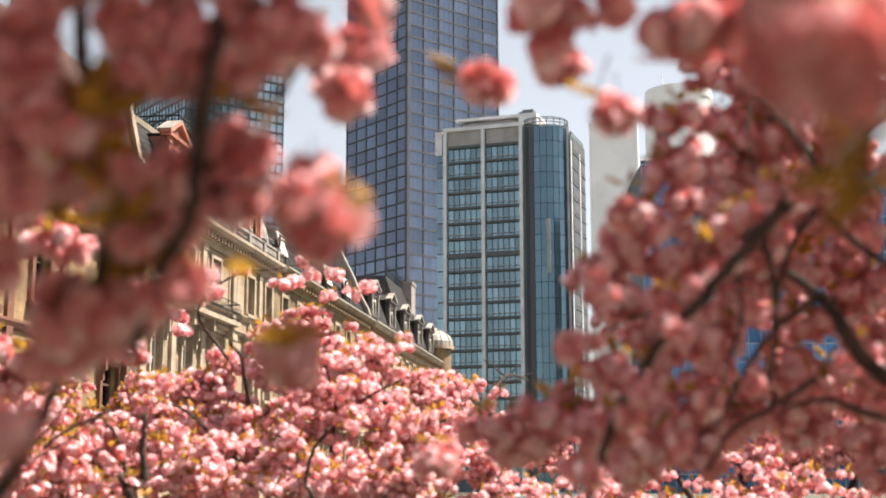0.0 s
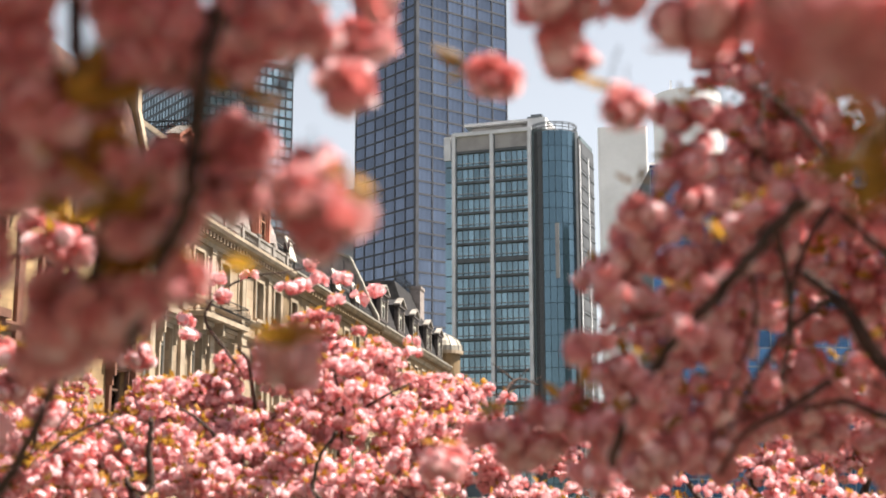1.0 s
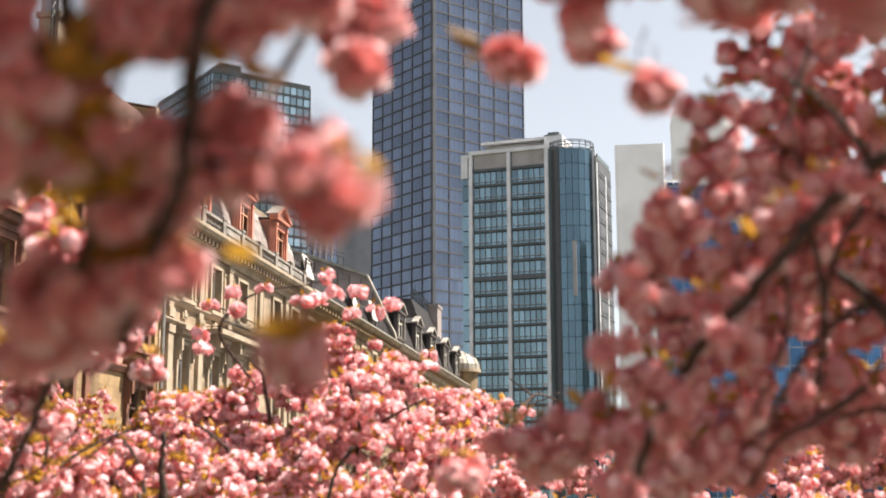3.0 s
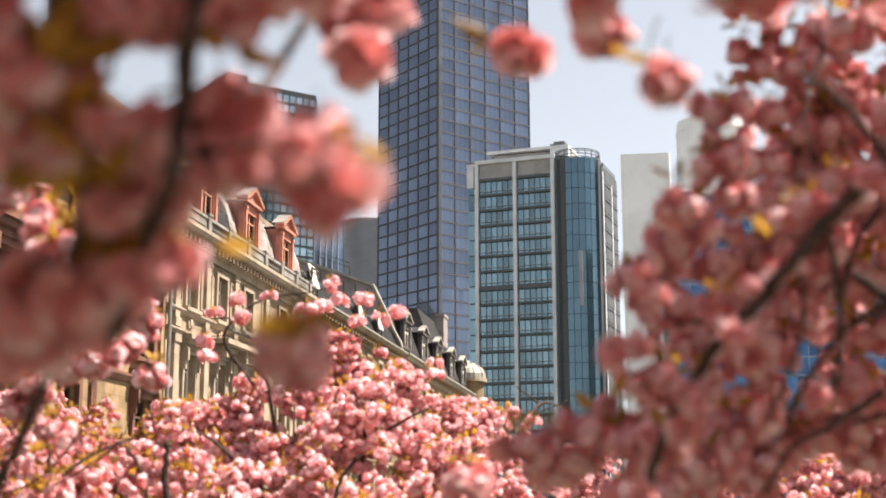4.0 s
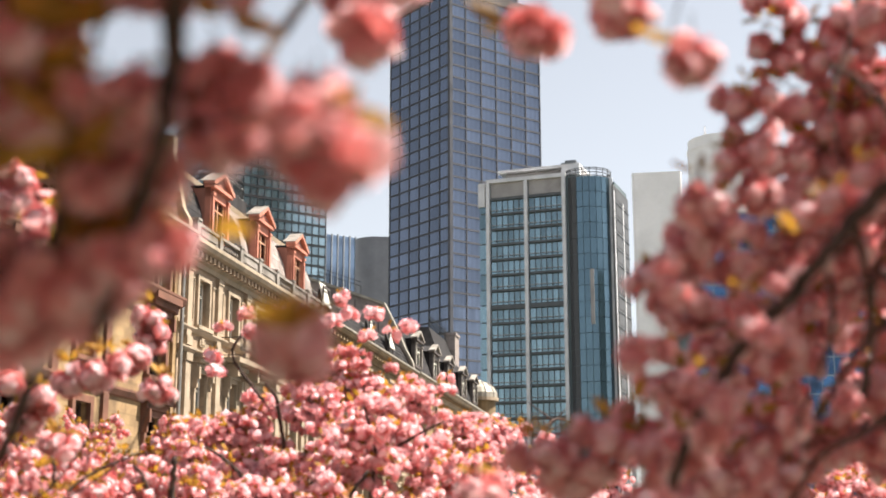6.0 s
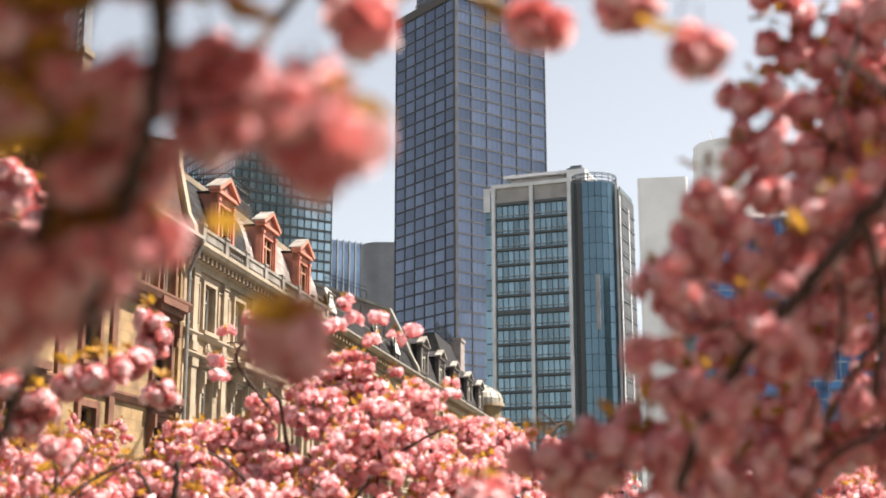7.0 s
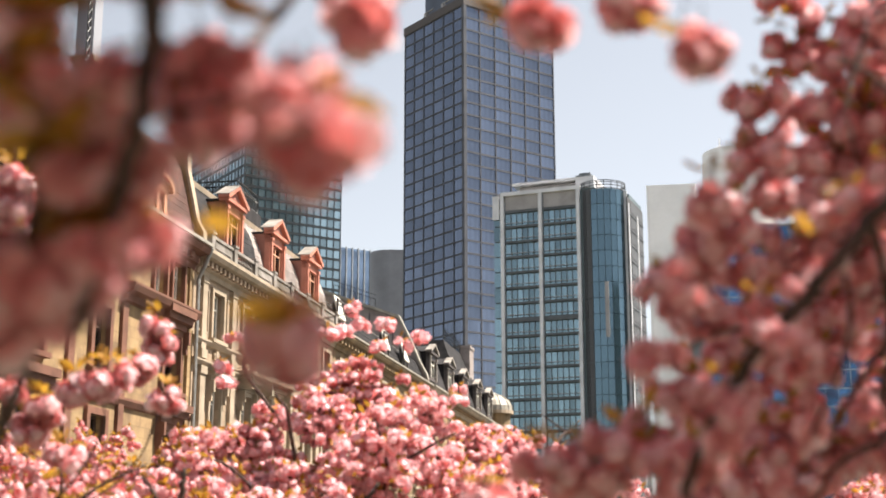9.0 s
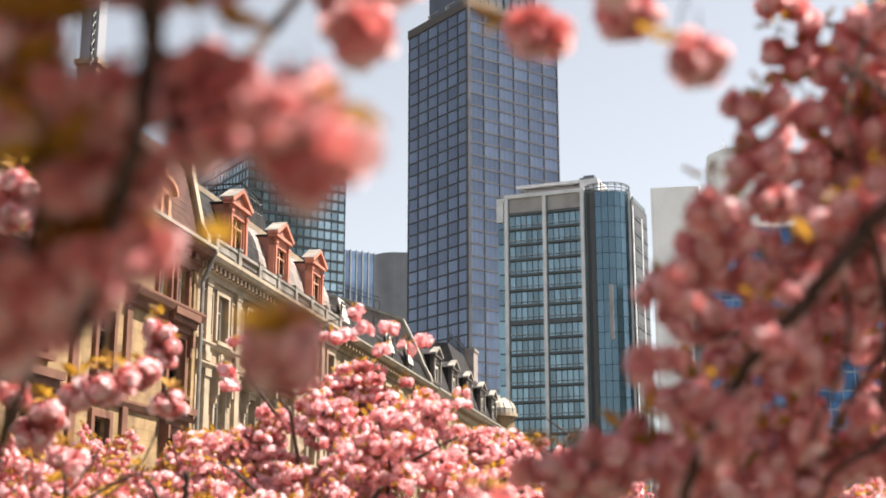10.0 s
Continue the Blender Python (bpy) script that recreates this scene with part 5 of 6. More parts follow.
NEAR_SPRAY = [
    (-0.046, 1.098, 2.217, 1.15), (-0.061, 1.12, 2.26, 0.85), (-0.075, 1.084, 2.241, 0.75), (-0.069, 1.126, 2.231, 0.85), (-0.053, 1.094, 2.236, 0.85),
    (-0.145, 1.206, 2.299, 0.95), (-0.121, 1.205, 2.302, 0.9), (-0.141, 1.23, 2.326, 0.75), (-0.161, 1.215, 2.303, 0.6), (-0.119, 1.165, 2.249, 0.7),
    (-0.141, 1.185, 2.252, 0.75), (-0.15, 1.191, 2.269, 0.5),
]
NEAR_DROOP = [
    (-0.185, 1.122, 2.265, 0.75), (-0.206, 1.113, 2.26, 0.75), (-0.216, 1.102, 2.265, 0.55), (-0.177, 1.152, 2.265, 0.6), (-0.201, 1.154, 2.258, 0.7),
    (-0.173, 1.159, 2.281, 0.5), (-0.184, 1.24, 2.187, 0.95), (-0.199, 1.164, 2.164, 0.7), (-0.185, 1.22, 2.235, 0.8), (-0.204, 1.237, 2.253, 0.6),
    (-0.248, 1.254, 2.226, 0.8), 
]
NEAR_SHADED = [
    (-0.241, 1.236, 2.162, 0.95), (-0.264, 1.218, 2.152, 1), (-0.296, 1.245, 2.177, 1), (-0.296, 1.222, 2.14, 1), (-0.256, 1.252, 2.138, 0.9),
    (-0.288, 1.266, 2.124, 0.9), (-0.235, 1.27, 2.15, 0.75), (-0.313, 1.248, 2.113, 0.9), 
    (-0.219, 1.275, 2.169, 0.6),
]
NEAR_HIGH = [
    (-0.102, 1.173, 2.4, 1.1), (-0.074, 1.209, 2.417, 0.85), (-0.128, 1.178, 2.382, 0.9), (-0.086, 1.187, 2.429, 0.9), (-0.123, 1.218, 2.437, 0.9),
    (-0.062, 1.191, 2.404, 0.6), (-0.219, 1.128, 2.398, 1), (-0.192, 1.148, 2.395, 1.1), (-0.166, 1.14, 2.374, 0.95), (-0.204, 1.134, 2.361, 0.85),
    (-0.224, 1.116, 2.35, 0.6), (-0.151, 1.173, 2.412, 0.8), (-0.187, 1.173, 2.425, 0.9), (-0.191, 1.164, 2.358, 0.6), (-0.169, 1.184, 2.359, 0.45),
]
NEAR_RIM = [
    (-0.317, 1.134, 2.388, 1.1), (-0.297, 1.109, 2.352, 0.95), (-0.318, 1.113, 2.335, 1), (-0.279, 1.098, 2.299, 1), (-0.306, 1.12, 2.293, 1.1),
    (-0.26, 1.128, 2.293, 0.95), (-0.245, 1.145, 2.308, 0.7), (-0.277, 1.123, 2.269, 1), (-0.305, 1.108, 2.246, 1), (-0.257, 1.144, 2.264, 0.9),
    (-0.285, 1.133, 2.332, 0.7), (-0.308, 1.14, 2.411, 0.9), (-0.246, 1.175, 2.425, 0.7), (-0.22, 1.161, 2.213, 0.8),
    (-0.2, 1.167, 2.235, 0.7),
]
NEAR_BEYOND = [
    (-0.354, 1.136, 2.388, 1.1), (-0.349, 1.117, 2.321, 1.1), (-0.339, 1.125, 2.274, 1.1), (-0.347, 1.116, 2.213, 1.1), (-0.328, 1.12, 2.185, 1),
    (-0.298, 1.171, 2.461, 1.1), (-0.247, 1.168, 2.466, 1.1), (-0.195, 1.166, 2.466, 1.1), (-0.146, 1.183, 2.468, 1.1), (-0.096, 1.209, 2.485, 1.1),
    (-0.273, 1.164, 2.496, 1.1), (-0.173, 1.177, 2.509, 1.1),
]
NEAR_SINGLE = [
    (-0.207, 0.737, 2.028, 0.75),
    (-0.092, 1.294, 2.117, 1.2), (-0.105, 1.321, 2.137, 0.75), (-0.08, 1.312, 2.131, 0.7),
]
NEAR_BRONZE = [
    (-0.221, 1.102, 2.23, 3), (-0.295, 1.14, 2.255, 3), (-0.25, 1.118, 2.316, 3), (-0.247, 1.1, 2.275, 3), (-0.27, 1.128, 2.308, 3),
    (-0.226, 1.131, 2.238, 2), (-0.257, 1.085, 2.308, 2), (-0.291, 1.107, 2.292, 2), (-0.27, 1.129, 2.245, 2), (-0.248, 1.084, 2.312, 2),
    (-0.289, 1.137, 2.265, 3), (-0.198, 1.17, 2.375, 3), (-0.196, 1.172, 2.367, 3), (-0.196, 1.171, 2.369, 3), (-0.206, 1.172, 2.368, 3),
]
NEAR_TIPS = [
    (-0.083, 1.242, 2.123, -0.119, 1.229, 2.137), (-0.085, 1.242, 2.123, -0.087, 1.226, 2.151), (-0.088, 1.241, 2.125, -0.05, 1.227, 2.141),
    (-0.086, 1.251, 2.127, -0.068, 1.236, 2.151), (-0.088, 1.251, 2.126, -0.107, 1.237, 2.149),
    (-0.03, 1.13, 2.259, -0.005, 1.123, 2.243), (-0.053, 1.091, 2.253, -0.028, 1.079, 2.257), (-0.047, 1.082, 2.247, -0.033, 1.069, 2.256),
    (-0.113, 1.154, 2.252, -0.097, 1.142, 2.259), (-0.193, 1.164, 2.305, -0.175, 1.154, 2.305), (-0.181, 1.164, 2.306, -0.162, 1.153, 2.309),
    (-0.122, 1.206, 2.345, -0.13, 1.193, 2.359), (-0.127, 1.205, 2.346, -0.092, 1.196, 2.337), (-0.177, 1.163, 2.306, -0.158, 1.151, 2.312),
    (-0.085, 1.29, 2.137, -0.096, 1.276, 2.153), (-0.099, 1.29, 2.139, -0.114, 1.278, 2.147), (-0.086, 1.289, 2.142, -0.064, 1.276, 2.151),
    (0.091, 1.502, 2.472, 0.07, 1.494, 2.461),
    (-0.041, 1.067, 2.243, -0.027, 1.054, 2.246), (-0.040, 1.067, 2.242, -0.028, 1.055, 2.239), (-0.039, 1.067, 2.241, -0.033, 1.053, 2.248),
    (-0.033, 1.059, 2.230, -0.009, 1.055, 2.221), (-0.032, 1.059, 2.231, -0.011, 1.054, 2.225), (-0.032, 1.060, 2.228, -0.013, 1.056, 2.219),
]
NEAR_LEAVES = [
    (-0.235, 1.168, 2.242, 6),
    (-0.223, 1.18, 2.235, 5), (-0.247, 1.17, 2.236, 5), (-0.268, 1.196, 2.257, 4), (-0.217, 1.194, 2.261, 4),
]
NEAR_SHADE_LEAVES = [
    (-0.215, 1.23, 2.239, 8), (-0.287, 1.214, 2.271, 8), (-0.305, 1.21, 2.293, 7), (-0.307, 1.201, 2.335, 7), (-0.28, 1.221, 2.334, 7),
    (-0.21, 1.255, 2.218, 7), (-0.233, 1.258, 2.205, 7), (-0.267, 1.27, 2.198, 7), (-0.169, 1.212, 2.271, 6),
    (-0.248, 1.132, 2.327, 7), (-0.133, 1.184, 2.346, 2),
    (-0.116, 1.231, 2.197, 1), (-0.198, 1.226, 2.219, 2),
]
NEAR_TOP = [
    (-0.04, 1.405, 2.425, 1.1), (-0.062, 1.432, 2.474, 0.95), (-0.02, 1.43, 2.49, 1.1), (0.129, 1.546, 2.482, 1.15), (0.218, 1.6, 2.52, 1.1),
    (0.236, 1.59, 2.527, 0.9), (0.27, 1.46, 2.425, 1.05),
]
NEAR_EDGE = [
    (-0.013, 1.336, 2.494, 1, 1.0), (0.176, 1.425, 2.517, 2, 1.0), (0.246, 1.418, 2.536, 2, 1.0), (0.31, 1.29, 2.46, 3, 1.0), (0.335, 1.24, 2.462, 3, 1.0),
    (0.236, 0.678, 2.242, 1, 0.85), (0.245, 0.758, 2.245, 1, 0.85), (0.248, 0.681, 2.221, 1, 0.8), (0.256, 0.849, 2.302, 2, 0.9), (0.267, 0.676, 2.242, 1, 0.9),
]
# lobes above the view, added to shade the blossoms below them
UNSEEN_SHADE_CANOPY = [
    (-0.35, 1.15, 2.85, 0.2, 12), (-0.55, 1.1, 2.8, 0.22, 12), (-0.12, 1.25, 2.8, 0.18, 20), (-0.28, 1.2, 2.76, 0.17, 22), (-0.05, 1.3, 2.78, 0.14, 12), (0.62, 0.85, 2.78, 0.16, 12), (-0.15, 1.6, 3.15, 0.22, 6), (-0.75, 1.15, 2.75, 0.22, 8),
]
for x, y, z, s in NEAR_SPRAY + NEAR_DROOP + NEAR_TOP + NEAR_SHADED + NEAR_HIGH + NEAR_RIM + NEAR_BEYOND:
    cr.ball((x, y, z), s)
for x, y, z, s in NEAR_SINGLE:
    cr.ball((x, y, z), s, -1.1)
for x, y, z, n, s in NEAR_EDGE:
    cr.bunch((x, y, z), n, size=s, leaves=2 if n > 1 else 1, reach=0.026 * s)
# unseen bunches with a limb, added to keep sun off the lone blossom
for x, y, z in ((0.34, 1.3, 2.67), (0.38, 1.27, 2.72), (0.31, 1.33, 2.7), (0.36, 1.32, 2.78), (0.33, 1.24, 2.72), (0.4, 1.33, 2.7), (0.29, 1.28, 2.64)):
    cr.bunch((x, y, z), 4, leaves=3)
limb(near, [(-0.1, 1.55, 3.05), (0.2, 1.4, 2.9), (0.34, 1.3, 2.72)], 0.012, 0.004)
EDGE_LEAVES = [
    (0.289, 0.772, 2.18, 2), (0.286, 0.765, 2.198, 2), (0.298, 0.766, 2.184, 3), (0.303, 0.762, 2.208, 3),
]
TOP_LEAVES = [(0.1, 1.549, 2.496, 2), (0.261, 1.5, 2.455, 2),  (0.217, 1.6, 2.535, 2)]
for x, y, z, n in NEAR_LEAVES + NEAR_SHADE_LEAVES + NEAR_BRONZE + TOP_LEAVES + EDGE_LEAVES:
    cr.leafy((x, y, z), n, 1.15)
for x, y, z, *tip in NEAR_TIPS:
    reach = Vector(tip) - Vector((x, y, z))
    cr.leaves.append((Vector((x, y, z)), reach.normalized(), reach.length / 0.034, 0.6))
for x, y, z, r, n in UNSEEN_SHADE_CANOPY:
    cr.lobe((x, y, z), r, n)
cr.build(near, 330, SHADE_TINTED)

# unseen rest of its crown, spread back over the path to block skylight
crown = Crown(4)
SHADE_OVERHEAD = [(x + 0.17 * (j % 2), y, 2.98 + 0.14 * math.sin(2.3 * i + 1.7 * j) + 0.1 * (x + 0.3) ** 2 - 0.16 * max(0.0, -0.6 - y) ** 2, 0.25)
            for i, x in enumerate((-2.2, -1.85, -1.5, -1.1, -0.7, -0.3, 0.1, 0.5, 0.9, 1.3)) for j, y in enumerate((-2.6, -2.2, -1.75, -1.3, -0.9, -0.5, -0.1, 0.3))]
for k, y in enumerate((-2.3, -1.7, -1.1, -0.6, -0.1, 0.35)):
    limb(near, [(-0.8, 1.1, 2.5), (-0.75, 0.7 + 0.3 * y, 2.75), (-0.4, y, 2.95), (0.9, y - 0.1, 3.1)], 0.045, 0.01)
    limb(near, [(-0.8, 1.1, 2.5), (-0.9, 0.7 + 0.3 * y, 2.75), (-1.1, y, 2.9), (-1.5, y - 0.1, 3.05)], 0.04, 0.01)
for x, y, z, r in SHADE_OVERHEAD:
    crown.lobe((x, y, z), r, 8, flat=0.7, size=1.9, n=(1, 3), leaves=2)
# more unseen lobes, added between the sun and the left sprays
for i, x in enumerate((-0.12, 0.04, 0.19)):
    for j, y in enumerate((0.7, 0.9, 1.08, 1.24)[:4 - i]):
        crown.lobe((x + 0.03 * (j % 2), y, 2.92 + 0.06 * math.sin(2.1 * i + j)), 0.14, 8, flat=0.6, size=1.4, n=(1, 3), leaves=3)
for x, y, r in ((0.19, 1.15, 0.1), (0.08, 1.2, 0.11), (-0.04, 1.22, 0.11), (-0.1, 1.3, 0.1), (0.13, 1.05, 0.1), (0.4, 1.39, 0.07)):
    crown.lobe((x, y, 2.93), r, 11, flat=0.5, size=1.4, n=(2, 3), leaves=4)
crown.build(near, 0, PLAIN)

# the tree beside the path
side = cherry_tree(None, "flowering cherry tree, heavy pink clusters on dark limbs")
cr = Crown(5)
limb(side, [(1.55, 2.9, 0), (1.5, 2.85, 0.9), (1.42, 2.75, 1.8), (1.3, 2.6, 2.6), (1.2, 2.5, 3.2)], 0.13, 0.06, "trunk", 12)
limb(side, [(1.2, 2.3, 3.0), (0.679, 1.807, 2.479), (0.608, 1.8, 2.421), (0.569, 1.798, 2.384), (0.524, 1.798, 2.341), (0.477, 1.789, 2.289), (0.443, 1.798, 2.249), (0.402, 1.808, 2.208), (0.376, 1.837, 2.168), (0.345, 1.871, 2.108), (0.317, 1.908, 2.033), (0.3, 1.944, 1.96)], 0.011, 0.006)
limb(side, [(0.588, 1.98, 2.39), (0.616, 2.024, 2.328), (0.636, 2.075, 2.229), (0.628, 2.125, 2.144)], 0.006, 0.003)
limb(side, [(0.663, 2.088, 2.339), (0.709, 2.046, 2.279), (0.753, 2.01, 2.187), (0.818, 1.969, 2.117)], 0.008, 0.015)
limb(side, [(0.838, 1.985, 2.306), (0.761, 2.003, 2.361), (0.708, 2.021, 2.417)], 0.007, 0.004)
limb(side, [(0.839, 2.025, 2.086), (0.766, 2.058, 2.109), (0.716, 2.089, 2.131), (0.664, 2.127, 2.122)], 0.007, 0.004)
limb(side, [(0.682, 1.961, 2.475), (0.613, 1.948, 2.559), (0.553, 1.943, 2.602)], 0.006, 0.003)
limb(side, [(0.46, 1.971, 2.242), (0.426, 2.14, 2.272), (0.401, 2.315, 2.265)], 0.005, 0.002)
limb(side, [(0.721, 2.14, 2.3), (0.645, 2.122, 2.247), (0.589, 2.119, 2.172), (0.543, 2.116, 2.092)], 0.006, 0.003)
limb(side, [(0.721, 2.109, 2.448), (0.662, 2.075, 2.372), (0.635, 2.076, 2.273), (0.617, 2.08, 2.161)], 0.006, 0.003)
limb(side, [(0.536, 1.934, 2.322), (0.548, 1.959, 2.254), (0.537, 1.993, 2.19), (0.509, 2.03, 2.117)], 0.004, 0.002)
limb(side, [(0.74, 2.218, 2.174), (0.646, 2.18, 2.12), (0.579, 2.158, 2.086), (0.533, 2.152, 2.021)], 0.006, 0.003)
limb(side, [(0.693, 2.184, 2.819), (0.66, 2.156, 2.713), (0.619, 2.129, 2.602), (0.62, 2.1, 2.497)], 0.004, 0.002)
SIDE_EDGE = [
    (0.602, 2.363, 2.855, 4), (0.603, 2.374, 2.802, 3), (0.608, 2.381, 2.766, 3), (0.667, 2.372, 2.806, 4), (0.487, 2.112, 2.598, 3),
    (0.496, 2.118, 2.566, 4), (0.565, 2.204, 2.638, 3), (0.662, 2.286, 2.724, 5), (0.704, 2.274, 2.78, 5), (0.693, 2.082, 2.724, 5),
    (0.466, 2.081, 2.502, 3), (0.552, 2.226, 2.536, 5), (0.386, 1.977, 2.421, 2), (0.419, 2.05, 2.411, 4), (0.483, 2.139, 2.468, 5),
] + [
    (0.405, 2.106, 2.39, 3), (0.368, 2.167, 2.346, 3), (0.351, 2.172, 2.321, 2), (0.404, 2.175, 2.304, 4), (0.395, 2.162, 2.364, 3),
    (0.469, 2.258, 2.391, 5), (0.535, 3.079, 2.361, 2),
]
SIDE_LIMB = [
    (0.497, 1.945, 2.321, 2), (0.544, 1.912, 2.372, 3), (0.448, 1.979, 2.26, 3), (0.403, 2.021, 2.16, 2), (0.586, 1.892, 2.418, 3),
    (0.345, 1.999, 2.074, 3), (0.472, 1.988, 2.211, 2), (0.75, 2.377, 2.523, 3), (0.683, 2.389, 2.472, 3), (0.72, 2.658, 2.405, 3),
    (0.578, 2.373, 2.317, 3), (0.51, 2.339, 2.238, 3), (0.463, 2.313, 2.126, 3), (0.805, 2.636, 2.5, 4),
]
SIDE_LOW = [
    (0.364, 2.197, 2.199, 3), (0.396, 2.201, 2.178, 4), (0.481, 2.382, 2.281, 4), (0.318, 2.112, 2.124, 4), (0.263, 2.067, 2.097, 4),
    (0.211, 2.072, 2.082, 4), (0.171, 2.074, 2.074, 3), (0.229, 2.128, 2.056, 3), (0.31, 2.121, 2.08, 5), (0.366, 2.068, 2.085, 5),
    (0.463, 2.224, 2.06, 5), (0.531, 2.311, 2.126, 4), (0.107, 2.439, 2.045, 3),
]
for x, y, z, n in SIDE_EDGE + SIDE_LIMB + SIDE_LOW:
    cr.bunch((x, y, z), n + 1, leaves=4, reach=0.034, size=0.72, broad=1.2)
SIDE_BACK = [
    (0.9, 3.11, 2.59, 0.12, 4), (1.07, 3.17, 2.73, 0.16, 5), (1.2, 3.24, 2.87, 0.18, 5), (0.83, 3.04, 2.39, 0.11, 4), (0.96, 3.16, 2.26, 0.14, 6),
    (1.14, 3.26, 2.22, 0.17, 7), (0.85, 3.18, 2.2, 0.1, 2), (1.23, 3.21, 2.49, 0.17, 6), (1.06, 3.31, 2.54, 0.13, 4),
    (0.98, 2.61, 2.48, 0.13, 5), (0.99, 2.64, 2.3, 0.14, 5), (0.92, 2.74, 2.35, 0.12, 3), (0.99, 2.59, 2.06, 0.13, 4),
]
# the lobes listed after SIDE_BACK are out of view, added for their shade
SIDE_LOBES = [
    (0.74, 2.44, 2.73, 0.13, 4), (0.65, 2.37, 2.57, 0.11, 4), (0.67, 2.39, 2.48, 0.12, 4), (0.79, 2.5, 2.4, 0.17, 7), (0.59, 2.4, 2.44, 0.09, 4),
    (0.55, 2.46, 2.37, 0.07, 2), (0.71, 2.63, 2.29, 0.12, 4), (0.72, 2.55, 2.16, 0.16, 6), (0.57, 2.48, 2.07, 0.11, 2), (0.81, 2.37, 2.55, 0.15, 4),
    (0.84, 2.44, 2.2, 0.17, 4), (0.8, 2.23, 2.75, 0.15, 4), (0.44, 2.39, 2.02, 0.1, 3), (0.86, 2.59, 2.74, 0.14, 4),
] + [
    (1.03, 2.49, 2.69, 0.2, 2), (0.86, 2.42, 3.03, 0.19, 2), (0.56, 2.7, 2.2, 0.08, 2),
] + SIDE_BACK + [(1.5, 2.8, 2.7, 0.3, 6), (1.6, 3.3, 2.4, 0.3, 8), (1.15, 2.35, 3.1, 0.3, 15), (1.35, 2.4, 3.0, 0.3, 8), (1.15, 2.1, 2.9, 0.22, 9), (1.3, 1.9, 2.8, 0.25, 12), (1.15, 1.6, 2.9, 0.22, 9), (1.4, 2.2, 2.9, 0.28, 9), (1.45, 2.7, 3.2, 0.3, 8)]
for x, y, z, r, n in SIDE_LOBES:
    cr.lobe((x, y, z), r, n, flat=1.0, leaves=4, size=0.74, n=(3, 5), broad=1.3)
SIDE_KNOTS = [
    (0.405, 1.765, 2.2, 0.7), (0.345, 1.83, 2.09, 0.8), (0.36, 1.81, 2.125, 0.7),
    (0.357, 1.819, 2.138, 0.7), (0.3, 1.86, 2.01, 0.75), (0.585, 1.77, 2.40, 0.7),
    (0.27, 1.86, 2.195, 0.8), (0.305, 1.87, 2.2, 0.6), (0.312, 1.86, 2.285, 0.9), (0.335, 1.9, 2.27, 0.7), (0.37, 1.95, 2.41, 0.7),
    (0.336, 1.95, 2.094, 0.8), (0.399, 1.982, 2.128, 0.7), (0.525, 2.005, 2.206, 0.75), (0.575, 2.011, 2.267, 0.7), (0.516, 2.044, 2.123, 0.8), (0.593, 2.067, 2.155, 0.8), (0.472, 2.059, 2.058, 0.8),
]
for x, y, z, s in SIDE_KNOTS:
    cr.ball((x, y, z), s)
cr.build(side, 300, SHADE_TINTED)

# unseen sunward part of its crown, added to shade the clusters in patches
crown = Crown(6)
for i, x in enumerate((1.12, 1.42, 1.74)):
    for j, y in enumerate((1.75, 2.1, 2.45, 2.8, 3.15)):
        for k, z in enumerate((2.55, 2.95, 3.3)):
            if (i + 2 * j + k) % 3 == 0:
                continue
            crown.lobe((x + 0.1 * (k % 2), y + 0.08 * (i % 2), z + 0.08 * math.sin(3 * i + 2 * j)), 0.2, 3, flat=0.9, size=1.3, n=(1, 3), leaves=3)
for i, x in enumerate((0.55, 0.8, 1.02)):
    for j, y in enumerate((1.85, 2.1, 2.35)):
        if (i + j) % 3:
            crown.lobe((x, y + 0.04 * i, 3.2 + 0.06 * math.sin(3 * i + 2 * j)), 0.15, 5, flat=0.7, size=1.3, n=(1, 3), leaves=3)
limb(side, [(1.2, 2.5, 3.2), (0.9, 2.2, 3.26), (0.5, 1.9, 3.22)], 0.03, 0.01)
for y in (1.8, 2.2, 2.9, 3.2):
    limb(side, [(1.3, 2.6, 2.6), (1.4, (2.6 + y) / 2, 2.85), (1.6, y, 3.2)], 0.04, 0.01)
crown.build(side, 0, PLAIN)

# the tree across the lawn on the far left
mid_left = cherry_tree(None, "flowering cherry tree with pink clusters and bronze young leaves")
cr = Crown(7)
limb(mid_left, [(-2.3, 4.6, 0), (-2.25, 4.6, 0.9), (-2.1, 4.5, 1.6), (-1.7, 4.3, 2.1)], 0.12, 0.05, "trunk", 12)
limb(mid_left, [(-1.637, 4.829, 2.029), (-1.284, 4.793, 2.066), (-1.011, 4.736, 2.215), (-0.902, 4.675, 2.401), (-0.885, 4.623, 2.547), (-0.895, 4.573, 2.693)], 0.004, 0.002)
limb(mid_left, [(-1.217, 3.439, 2.284), (-1.054, 3.322, 2.461), (-0.898, 3.223, 2.552), (-0.812, 3.132, 2.613), (-0.829, 3.037, 2.706)], 0.01, 0.003)
limb(mid_left, [(-1.42, 4.314, 2.024), (-1.107, 4.158, 2.087), (-0.909, 3.98, 2.271), (-0.868, 3.817, 2.397)], 0.004, 0.002)
limb(mid_left, [(-1.589, 5.048, 1.952), (-1.347, 5.086, 2.071), (-1.2, 5.126, 2.194), (-1.028, 5.172, 2.279)], 0.01, 0.004)
limb(mid_left, [(-1.328, 5.018, 2.07), (-1.288, 4.988, 2.208), (-1.328, 4.969, 2.307)], 0.007, 0.003)
